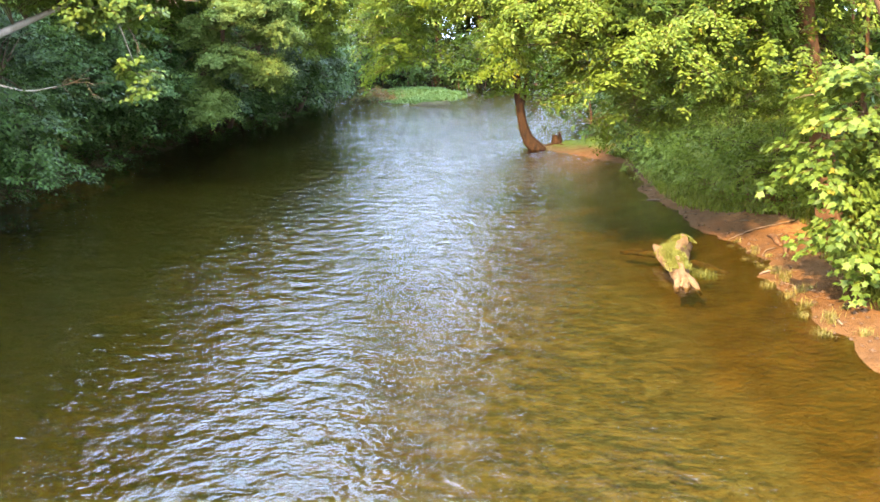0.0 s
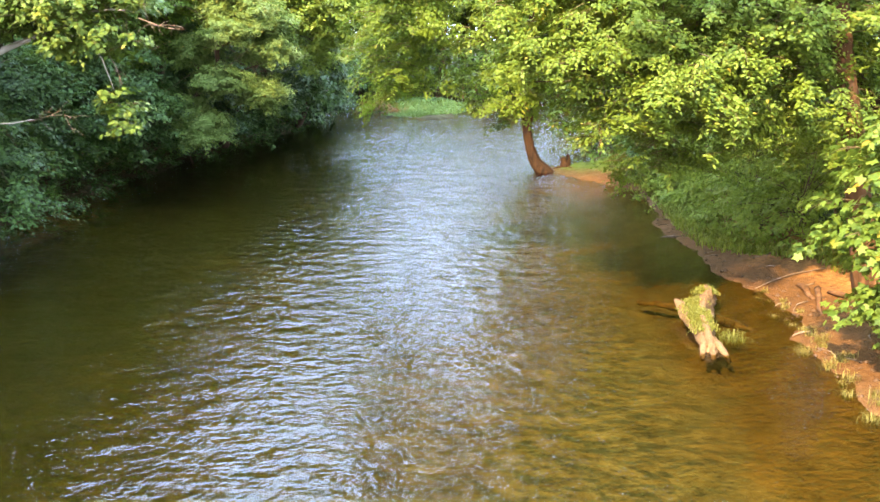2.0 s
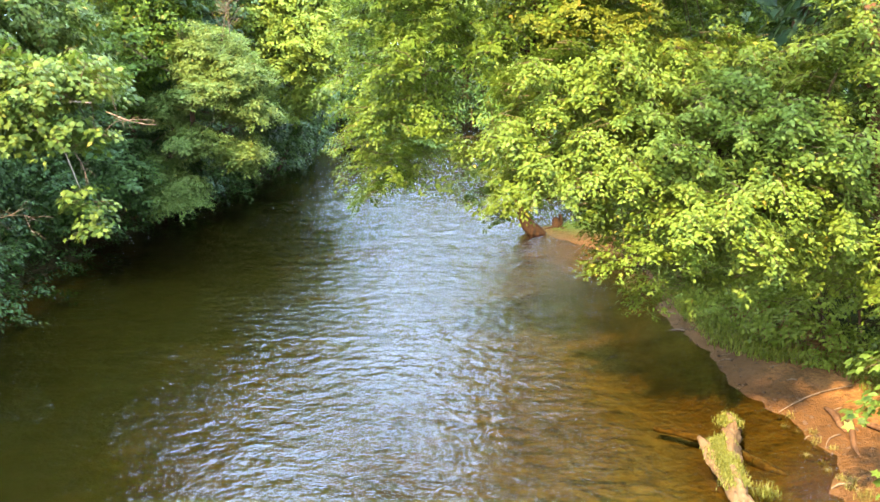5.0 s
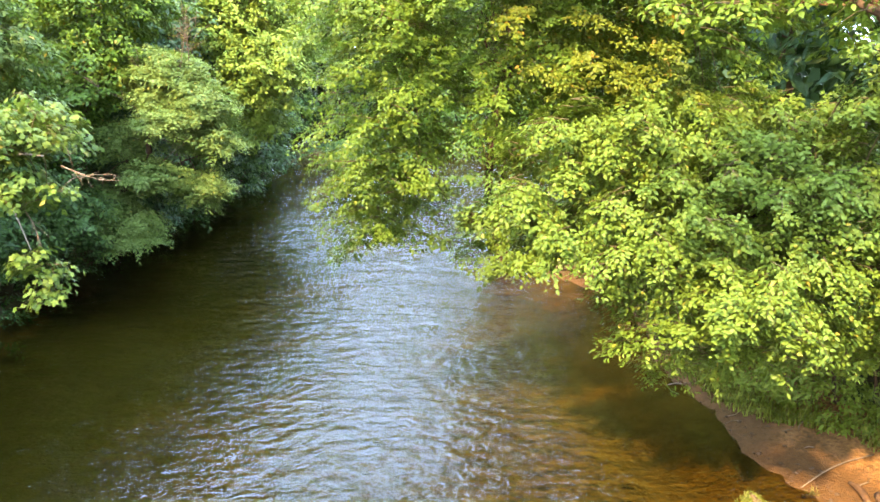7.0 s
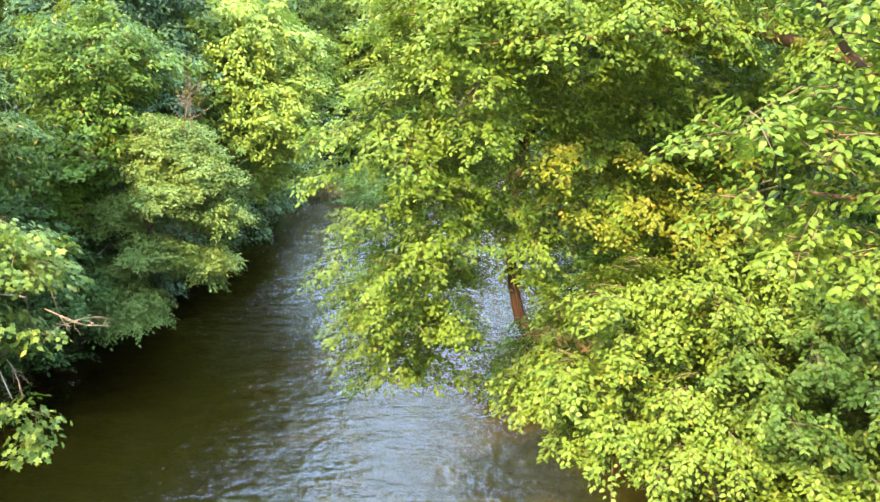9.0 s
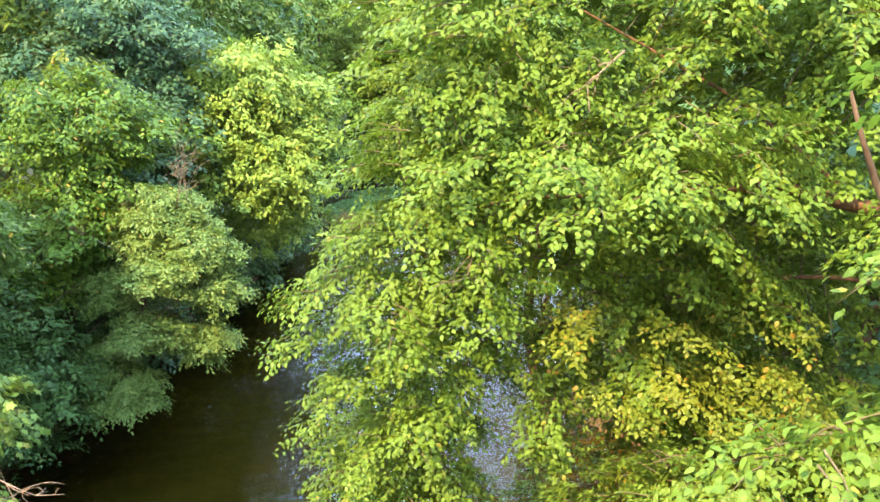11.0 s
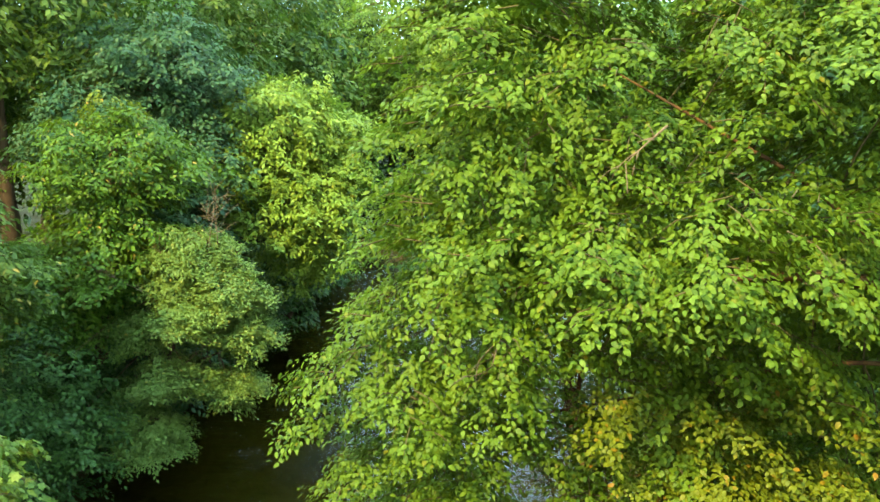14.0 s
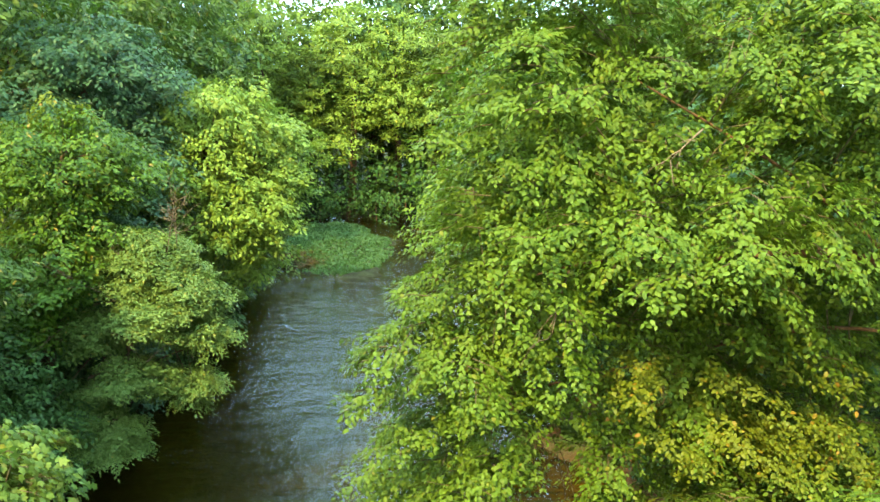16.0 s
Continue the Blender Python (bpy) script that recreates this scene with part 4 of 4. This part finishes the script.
tree("layered_tree", "pale green layered tree, sunlight brightened into its leaves, with bare inner stems over the water",
     [(-11.0, 32.3, 0.4, 0.13), (-9.7, 31.8, 1.7, 0.11), (-8.4, 31.1, 2.9, 0.095), (-7.61, 30.60, 3.81, 0.085), (-7.49, 30.60, 4.57, 0.075), (-6.83, 31.0, 5.77, 0.05), (-6.58, 31.0, 6.61, 0.03)],
     [[(-7.9, 31.1, 3.0, 0.04), (-7.0, 30.9, 3.6, 0.03), (-5.9, 31.0, 4.0, 0.012)], [(-7.4, 30.7, 4.5, 0.04), (-6.4, 30.8, 4.9, 0.028), (-5.6, 31.0, 5.3, 0.012)], [(-9.5, 31.7, 1.9, 0.04), (-8.4, 30.7, 2.2, 0.03), (-7.4, 30.3, 2.0, 0.012)]],
     [(-7.17, 31.30, 6.38, 0.88, 0.79, 0.58), (-6.13, 30.90, 5.46, 0.72, 0.64, 0.58), (-7.07, 30.30, 5.01, 0.63, 0.57, 0.38), (-5.68, 31.00, 4.42, 0.46, 0.42, 0.41), (-7.38, 30.40, 3.45, 0.72, 0.64, 0.42), (-6.13, 30.80, 3.04, 0.55, 0.49, 0.49), (-8.03, 30.20, 1.92, 0.63, 0.57, 0.58), (-6.53, 31.30, 4.22, 0.34, 0.30, 0.22), (-7.51, 30.90, 5.75, 0.38, 0.34, 0.35), (-8.45, 31.2, 4.4, 0.6, 0.6, 0.5), (-8.9, 31.0, 2.6, 0.6, 0.6, 0.4)],
     LEAF_LIT, BARK, 23, leaf=0.10, shape="plain", clump=0.5, gap=0.5, sprays=24, per=16, droop=0.2, hang=0.2, core=0.7, fine=0.7, bare=[((-6.58, 30.90, 6.41), (-6.36, 30.90, 7.79), 16), ((-6.32, 30.90, 6.71), (-6.32, 30.90, 7.59), 12), ((-7.80, 30.40, 5.35), (-8.78, 30.40, 5.93), 14), ((-7.04, 30.10, 3.84), (-6.43, 30.10, 4.34), 6), ((-7.75, 30.80, 6.21), (-7.75, 30.80, 7.00), 10)])
tree("golden_tree", "sunlit yellow-green tree above the river bank",
     [(-9.6, 40.2, 0.8, 0.2), (-8.4, 39.8, 4.0, 0.15), (-6.8, 39.3, 8.0, 0.08)], [],
     [(-6.4, 39.2, 9.3, 2.0, 1.7, 1.7), (-5.4, 38.6, 6.6, 1.6, 1.6, 1.6), (-7.6, 38.8, 7.6, 1.7, 1.7, 1.9), (-4.6, 40.4, 8.2, 1.4, 1.5, 1.8), (-5.5, 40.0, 4.8, 1.4, 1.5, 1.3)],
     LEAF_GOLD, BARK, 24, leaf=0.17, shape="plain", clump=0.9, gap=0.52, sprays=13)
tree("teal_tree", "blue-green full-crowned tree on the wooded bank",
     [(-11.2, 37.6, 1.2, 0.3), (-10.6, 37.8, 6.0, 0.2), (-10.2, 38.0, 10.5, 0.1)], [],
     [(-9.8, 38.4, 11.0, 2.4, 2.2, 2.0), (-11.4, 36.4, 9.0, 2.0, 2.0, 1.9), (-9.0, 37.0, 8.0, 1.8, 1.8, 1.8), (-9.6, 35.2, 6.0, 1.8, 1.8, 2.0), (-9.4, 34.0, 3.2, 1.6, 1.8, 1.8)],
     LEAF_TEAL, BARK, 25, leaf=0.19, shape="plain", clump=0.95, gap=0.56, sprays=13)
tree("green_tree", "mid-green tree with a yellow-tinged top on the wooded bank",
     [(-10.6, 32.6, 0.8, 0.25), (-9.8, 32.2, 5.0, 0.18), (-9.3, 32.3, 9.0, 0.1)], [],
     [(-9.2, 32.4, 8.6, 2.0, 1.7, 1.4), (-9.3, 31.6, 6.4, 1.5, 1.4, 1.3), (-10.9, 31.6, 5.2, 1.7, 1.6, 1.6)],
     LEAF_BUSH, BARK, 26, leaf=0.16, shape="plain", clump=0.85, gap=0.56, sprays=14, extra=[(LEAF_YELLOW, [(-9.1, 32.3, 10.0, 0.7, 0.6, 0.35)], "yellowing_tuft", 0.9, 0.9, "plain")])
tree("pale_tree", "pale grey-green tree on the wooded bank",
     [(-12.6, 26.8, 1.0, 0.25), (-12.0, 26.6, 5.0, 0.18), (-11.4, 26.6, 8.4, 0.08)], [],
     [(-11.2, 26.6, 7.2, 1.9, 1.7, 1.9), (-12.2, 25.8, 5.4, 1.9, 1.9, 1.7), (-12.6, 26.2, 9.0, 2.2, 2.0, 1.8)],
     LEAF_PALE, BARK, 27, leaf=0.16, shape="plain", clump=0.85, gap=0.56, sprays=14)
# leaf colour carries the shade of the far bank's lower boughs
tree("shore_tree", "low-branched tree with bank shade put into its leaf colour, hanging over the river",
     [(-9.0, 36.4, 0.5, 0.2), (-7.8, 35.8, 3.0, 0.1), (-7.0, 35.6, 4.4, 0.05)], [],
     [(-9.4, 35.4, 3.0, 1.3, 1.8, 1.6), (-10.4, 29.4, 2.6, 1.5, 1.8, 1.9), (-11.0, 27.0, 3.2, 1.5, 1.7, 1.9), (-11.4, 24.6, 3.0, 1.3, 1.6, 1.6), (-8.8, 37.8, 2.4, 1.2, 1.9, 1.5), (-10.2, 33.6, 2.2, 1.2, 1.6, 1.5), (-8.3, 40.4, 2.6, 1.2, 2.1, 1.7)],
     LEAF_SHADE_TONE, BARK, 28, leaf=0.14, shape="plain", clump=0.95, gap=0.5, sprays=14, per=15, hang=0.2)
tree("shore_tree", "low-branched tree with bank shade put into its leaf colour, hanging over the river",
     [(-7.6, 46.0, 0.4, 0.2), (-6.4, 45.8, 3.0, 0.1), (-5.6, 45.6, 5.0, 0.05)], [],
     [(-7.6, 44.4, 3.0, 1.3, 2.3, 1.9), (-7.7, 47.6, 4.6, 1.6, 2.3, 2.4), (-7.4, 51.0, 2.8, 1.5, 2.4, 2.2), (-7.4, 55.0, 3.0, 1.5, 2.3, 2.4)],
     LEAF_SHADE_TONE, BARK, 29, leaf=0.22, shape="plain", clump=1.05, gap=0.5, sprays=10)

# ---- woods behind ----
WOODS = []
for s, (lm, nm, lb) in enumerate([(LEAF_SHADE_TONE, "wood_tree", "dark green forest tree of the woods behind"), (LEAF_TEAL, "wood_tree", "blue-green forest tree of the woods behind"),
                                  (LEAF_PALE, "wood_tree", "pale green forest tree of the woods behind"), (LEAF_GOLD, "wood_tree", "yellow-green forest tree of the woods behind")]):
    WOODS.append(tree(nm, lb, [(0, 0, -0.3, 0.3), (0.2, 0, 5, 0.22), (0, 0.2, 10, 0.12)], [],
                      [(0, 0, 11.0, 3.0, 3.0, 3.0), (1.6, 0.6, 7.6, 2.6, 2.6, 2.4), (-1.8, -0.8, 7.2, 2.6, 2.6, 2.4), (0.4, -1.8, 5.0, 2.6, 2.4, 2.2), (-0.4, 1.6, 9.0, 2.6, 2.6, 2.6)],
                      lm, BARK, 40 + s, leaf=0.48, shape="plain", clump=1.55, gap=0.74, sprays=5, core=0.6, per=7, spray=0.8, fine=0.0))
NEAR = []
for s, (lm, lb) in enumerate([(LEAF_BUSH, "mid-green leafy tree of the wooded bank"), (LEAF_TEAL, "blue-green leafy tree of the wooded bank"), (LEAF_PALE, "pale green leafy tree of the wooded bank"), (LEAF_GOLD, "yellow-green leafy tree of the wooded bank")]):
    NEAR.append(tree("bankside_tree", lb, [(0, 0, -0.3, 0.25), (0.2, 0, 5, 0.2), (0, 0.2, 10, 0.1)], [],
                     [(0, 0, 11.0, 2.6, 2.6, 2.4), (1.4, 0.6, 7.8, 2.2, 2.2, 2.0), (-1.6, -0.8, 7.2, 2.2, 2.2, 2.0), (0.4, -1.8, 5.0, 2.2, 2.0, 1.8), (-0.4, 1.2, 9.2, 2.2, 2.2, 2.2)],
                     lm, BARK, 45 + s, leaf=0.25, shape="plain", clump=1.15, gap=0.64, sprays=8, core=0.0, per=10, spray=0.55, fine=0.0))
rng = np.random.default_rng(5)
spots = []
for y in np.arange(24, 102, 6.4):
    for x in np.arange(-34, 40, 6.4):
        px, py = x + rng.uniform(-1.8, 1.8), y + rng.uniform(-1.8, 1.8)
        d = float(inside(np.array([px]), np.array([py]))[0])
        if d > -1.8 or d < -14 or (px > 0 and py < 70 and (d < -12 or d > -4.5)):
            continue
        if px < 0 and py < 44 and px > (-17.5 if py < 34 else -13.5):
            continue
        if px > 0 and py < 30 and px < 9.5:
            continue
        if py > 100 and abs(px) > 30:
            continue
        if py > 76 and -16 < px < 20:
            continue
        spots.append((px, py, d))
# mostly unseen trees, added to shade the far bank and darken the river's reflections
for px, py in ((-16.4, 13.0), (-16.0, 8.0), (-16.0, 2.0), (-19.0, -1.0), (-18.0, -8.0), (-19.0, -16.0), (15.0, 6.0), (16.0, -2.0), (15.5, -12.0), (20.0, 12.0), (2.6, 88.0), (5.6, 86.0), (10.6, 28.0), (11.0, 33.0), (12.0, 38.0), (12.6, 43.5), (8.7, 35.6), (9.5, 40.4), (10.4, 46.0), (11.6, 22.5), (12.4, 17.0)):
    spots.append((px, py, -6.0))
# two smaller trees out of view, added only to throw shade over the bank
spots += [(-13.2, 11.5, -4.0), (-13.6, 7.4, -4.0)]
for x in np.arange(-15, 19, 3.7):
    for k in range(3):
        spots.append((x + 1.8 * (k % 2) + rng.uniform(-0.7, 0.7), 81.0 + 5.2 * k + rng.uniform(-0.8, 0.8), -9.0))
waiting, placed = WOODS + NEAR, []
for px, py, d in spots:
    s = rng.uniform(0.85, 1.2) * (0.72 if d > -5 else 1.0) * (1.14 if py > 70 else 1.0) * (1.25 if px < -12 and py > 38 else 1.0)
    m = pose(px, py, ground_z(px, py), 0, 0, rng.uniform(0, 360)) @ Matrix.Diagonal((s, s, s * rng.uniform(0.9, 1.15), 1))
    fine = (px < 0 and 30 < py < 72 and -9 < d) or (78 < py < 84.5 and -14 < px < 8)
    # beyond y 70 haze is put in by picking paler and yellower trees
    src = NEAR[(int(rng.integers(3)) if py < 78 else (2, 3, 2)[int(abs(px) * 7) % 3])] if fine else WOODS[int(rng.choice([0, 1, 2, 3], p=[0.3, 0.22, 0.28, 0.2] if py < 70 else [0.14, 0.2, 0.44, 0.22]))]
    if src in waiting:
        waiting.remove(src)
        placed.append((src, m))
    else:
        copy_thing(src, m)
for src, m in placed:
    src.matrix_basis = m

# understory shade is put into the thickets as a darker leaf tone
thicket = tree("thicket", "dense thicket under the woods, its leaves darkened to stand for shade", [(0, 0, -0.2, 0.08), (0.1, 0, 1.0, 0.06), (0, 0.1, 2.0, 0.03)], [],
               [(0, 0, 1.6, 2.2, 1.9, 1.5), (1.4, 0.4, 2.6, 1.6, 1.5, 1.4), (-1.5, 0.2, 2.2, 1.6, 1.5, 1.4)], LEAF_SHADE_TONE, BARK, 50,
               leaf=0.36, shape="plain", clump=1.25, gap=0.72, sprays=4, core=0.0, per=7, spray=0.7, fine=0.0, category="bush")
spots = []
for x in np.arange(-10, 24, 3.2):
    spots.append((x, 79.6 + rng.uniform(-0.6, 1.2), rng.uniform(0.9, 1.4)))
    spots.append((x + 1.5, 83.5 + rng.uniform(-1, 1), rng.uniform(1.2, 1.7)))
for x in np.arange(-7.5, 9, 2.3):
    spots.append((x, 77.6 + rng.uniform(-0.4, 0.4), rng.uniform(0.75, 1.0)))
for y in np.arange(13.5, 78, 3.4):
    xl = float(np.interp(y, LEFT_Y, LEFT_X))
    spots.append((xl - 1.4 + rng.uniform(-0.4, 0.3), y, rng.uniform(0.7, 1.0)))
    spots.append((xl - 4.6 + rng.uniform(-0.6, 0.6), y + 1.6, rng.uniform(0.9, 1.3)))
for y in np.arange(34, 76, 3.6):
    xr = float(np.interp(y, RIGHT_Y, RIGHT_X))
    spots.append((xr + 1.6 + rng.uniform(-0.3, 0.5), y, rng.uniform(0.7, 1.0)))
    if y < 50:
        spots.append((xr + 4.8 + rng.uniform(-0.6, 0.6), y + 1.5, rng.uniform(0.9, 1.4)))
for y in np.arange(9, 33, 2.8):
    spots.append((10.8 + rng.uniform(-0.4, 0.6), y, rng.uniform(0.8, 1.1)))
    spots.append((14.0 + rng.uniform(-0.6, 0.6), y + 1.2, rng.uniform(1.0, 1.5)))
for px, py, s in spots[1:]:
    copy_thing(thicket, pose(px, py, ground_z(px, py), 0, 0, rng.uniform(0, 360)) @ Matrix.Diagonal((s, s, s, 1)))
px, py, s = spots[0]
thicket.matrix_basis = pose(px, py, ground_z(px, py))


# ---- driftwood, stumps and grass ----
log = tagged(new("mossy_log"), "weathered mossy log lying in the shallow water", "log")
log.location = (4.3, 15.0, 0.0)
pi = Matrix.Translation((-4.3, -15.0, 0))
bits = [tube("log_body", [(4.08, 13.7, 0.02, 0.10), (4.14, 14.2, 0.08, 0.115), (4.28, 14.9, 0.12, 0.145), (4.5, 15.6, 0.14, 0.14), (4.66, 15.9, 0.15, 0.11), (4.78, 16.3, 0.13, 0.13), (4.86, 16.65, 0.10, 0.10)], WOOD_WET, log, 20, 0.3, 3, 0.06),
        tube("broken_branch", [(4.2, 14.4, 0.06, 0.09), (4.12, 14.9, 0.12, 0.14), (4.10, 15.3, 0.16, 0.11), (4.03, 15.68, 0.24, 0.025)], WOOD_WET, log, 10, 0.18, 4, 0.1),
        tube("root", [(4.1, 14.1, 0.08, 0.08), (3.98, 13.8, 0.04, 0.06), (3.92, 13.6, -0.08, 0.03)], WOOD_WET, log, 8, 0.15, 5, 0.08),
        tube("root", [(4.16, 14.1, 0.08, 0.08), (4.22, 13.75, 0.05, 0.06), (4.30, 13.5, -0.08, 0.03)], WOOD_WET, log, 8, 0.15, 6, 0.08),
        tube("root", [(4.12, 14.1, 0.08, 0.07), (4.09, 13.75, 0.04, 0.05), (4.08, 13.55, -0.08, 0.03)], WOOD_WET, log, 8, 0.15, 7, 0.08)]
g = np.random.default_rng(70)
n = 9500
t = g.random(n)
path = smooth_path([(4.16, 14.3, 0.22, 0.10), (4.2, 14.9, 0.31, 0.13), (4.25, 15.4, 0.3, 0.12), (4.4, 15.55, 0.3, 0.1)], 0.05)
head = smooth_path([(4.72, 16.2, 0.28, 0.1), (4.84, 16.6, 0.2, 0.1)], 0.05)
both = np.vstack([path, head])
k = g.integers(0, len(both), n)
bx, by = both[k, 0] + g.normal(0, 0.085, n), both[k, 1] + g.normal(0, 0.07, n)
bits.append(tagged(tri_mesh("moss", *blades(bx, by, both[k, 2] - 0.04 - 1.5 * (bx - both[k, 0]) ** 2, g.uniform(0.03, 0.09, n), g, 0.8, 0.0055), LEAF_MOSS, log, "bright yellow-green moss and grass"), kind="stuff"))
for b in bits:
    b.matrix_parent_inverse = pi


def loose(name, label, category, pts, mat, seed, group="", segs=7):
    """One piece of driftwood along its points."""
    ob = tube(name, pts, mat, None, segs, 0.15, seed, 0.12)
    return tagged(ob, label, category, group)


def on_ground(pts, lift=0.0):
    return [(x, y, max(ground_z(x, y), -0.03) + r * 0.7 + lift + e, r) for x, y, e, r in pts]


loose("sunken_branch", "half-sunken pale branch under the shallow water", "branch", [(3.7, 16.95, -0.2, 0.05), (4.1, 16.6, -0.14, 0.07), (4.6, 16.1, -0.12, 0.08), (5.0, 15.5, -0.14, 0.09), (5.3, 15.2, -0.2, 0.06)], WOOD_WET, 81)
loose("stick", "long bare stick lying across the sand", "stick", on_ground([(5.95, 17.15, 0.0, 0.011), (6.4, 17.38, 0.02, 0.015), (6.9, 17.6, 0.03, 0.014), (7.5, 17.7, 0.02, 0.009)]), TWIG_DRY, 82)
loose("driftwood", "brown driftwood chunk on the sand", "driftwood", on_ground([(6.74, 17.1, 0, 0.03), (6.7, 16.7, 0.02, 0.06), (6.62, 16.3, 0, 0.05), (6.6, 16.05, 0, 0.03)]), BARK_RED, 83)
loose("driftwood", "tapered brown driftwood root lying on the sand", "driftwood", on_ground([(6.85, 16.5, 0.02, 0.055), (6.66, 16.0, 0.04, 0.05), (6.5, 15.6, 0.02, 0.04), (6.4, 15.2, 0, 0.015)]), BARK_RED, 84)
loose("driftwood", "short curved driftwood piece on the sand", "driftwood", on_ground([(6.95, 16.3, 0, 0.025), (7.05, 16.05, 0.04, 0.045), (7.2, 15.8, 0, 0.03)]), BARK_RED, 85)
g = np.random.default_rng(90)
for k in range(34):
    y = g.uniform(11, 27)
    x = float(np.interp(y, RIGHT_Y, RIGHT_X)) + g.uniform(0.05, 1.7)
    a, L = g.uniform(0, 6.28), g.uniform(0.12, 0.5)
    r = g.uniform(0.006, 0.02)
    loose("driftwood_scrap", "small stick washed up on the sand", "stick",
          on_ground([(x, y, 0, r), (x + 0.5 * L * math.cos(a), y + 0.5 * L * math.sin(a), 0.01, r), (x + L * math.cos(a + 0.3), y + L * math.sin(a + 0.3), 0, r * 0.5)]), TWIG_DRY, 100 + k, "sticks along the shore", 5)
g = np.random.default_rng(95)
bits = []
for k in range(260):
    y = 10.5 + 17 * g.random() ** 1.2
    x = float(np.interp(y, RIGHT_Y, RIGHT_X)) + abs(g.normal(0, 0.55)) - 0.05
    r = g.uniform(0.012, 0.05)
    a = g.uniform(0, 6.28)
    z = max(ground_z(x, y), -0.03)
    c = np.array([(0, 0, r * 0.8), (r * 1.3, 0, 0), (0.2 * r, r, 0.1 * r), (-r * 1.1, 0.3 * r, 0), (-0.2 * r, -r, 0.1 * r), (0, 0, -r)]) * g.uniform(0.7, 1.3, (6, 3))
    rot = np.array([[math.cos(a), -math.sin(a), 0], [math.sin(a), math.cos(a), 0], [0, 0, 1]])
    bits.append((c @ rot.T + np.array([x, y, z]), np.array([(0, 1, 2), (0, 2, 3), (0, 3, 4), (0, 4, 1), (5, 2, 1), (5, 3, 2), (5, 4, 3), (5, 1, 4)])))
tagged(tri_mesh("shore_litter", *join_arrays(bits), BARK), "dark mud clods and bark scraps along the wet shore", "litter", kind="stuff")
stub = tagged(new("tree_stump"), "ragged reddish tree stump on the spit", "stump")
stub.location = (4.5, 33.1, 0)
for k, pts in enumerate([[(4.5, 33.1, -0.1, 0.24), (4.48, 33.1, 0.2, 0.17), (4.42, 33.1, 0.5, 0.08)], [(4.55, 33.1, 0.0, 0.14), (4.62, 33.1, 0.3, 0.09), (4.6, 33.1, 0.62, 0.03)], [(4.4, 33.05, 0.1, 0.1), (4.2, 33.0, 0.05, 0.09), (3.9, 32.9, 0.0, 0.06)], [(4.6, 33.0, 0.1, 0.1), (4.8, 32.7, 0.06, 0.08), (4.95, 32.3, 0.0, 0.04)]]):
    o = tube("stump_root" if k > 1 else "stump_splinter", pts, BARK_DARK, stub, 9, 0.2, 120 + k, 0.1)
    o.matrix_parent_inverse = Matrix.Translation((-4.5, -33.1, 0))


def tuft(x, y, n, spread, h, mat, seed, label, group):
    g = np.random.default_rng(seed)
    bx, by = x + g.normal(0, spread, n), y + g.normal(0, spread, n)
    bz = np.maximum(height(bx, by), -0.03) - 0.01
    return tagged(tri_mesh("grass_tuft", *blades(bx, by, bz, h * g.uniform(0.5, 1.2, n), g, 1.3, 0.003), mat), label, "grass", group)


tuft(4.58, 14.3, 170, 0.10, 0.22, LEAF_MOSS, 130, "bright grass tuft beside the mossy log", "")
g = np.random.default_rng(131)
for k in range(26):
    y = 11.0 + 6.0 * (k + g.uniform(0, 1)) / 26
    x = float(np.interp(y, RIGHT_Y, RIGHT_X)) + g.uniform(-0.18, 0.32) + (0.25 if k % 5 == 0 else 0.0)
    s = g.uniform(0.6, 1.2) * (1.0 if y < 15 else 0.7)
    tuft(x, y, int(75 * s), 0.055 * s, 0.15 * s, BLADE_DRY, 140 + k, "straw-coloured grass tuft at the water's edge", "grass tufts along the shore")

g = np.random.default_rng(150)
n = 14000
by = g.uniform(11.5, 30.2, n)
bx = np.interp(by, RIGHT_Y, RIGHT_X) + g.uniform(0.5, 1.0, n) + np.abs(g.normal(0, 0.5, n)) + np.interp(by, [11.5, 15.0, 16.2, 18.6, 19.3, 20.5, 24, 33], [0.3, 0.6, 1.3, 1.2, 0.2, -0.3, -0.2, -0.1])
tagged(tri_mesh("bank_grass", *blades(bx, by, height(bx, by) - 0.02, g.uniform(0.08, 0.28, n), g, 1.0, 0.012), BLADE_BANK), "long green grass along the foot of the bank", "grass", kind="stuff")
n = 16000
a, r = g.uniform(0, 6.28, n), np.sqrt(g.random(n)) * 0.97
bx, by = -1.9 + 4.1 * r * np.cos(a), 66 + 9.5 * r * np.sin(a)
bz = height(bx, by)
keep = bz > 0.0
bx, by, bz = bx[keep], by[keep], bz[keep]
tagged(tri_mesh("island_grass", *blades(bx, by, bz - 0.02, g.uniform(0.08, 0.22, len(bx)), g, 0.9, 0.05), BLADE_ISLE), "short lush green grass covering the river island", "grass", kind="stuff")
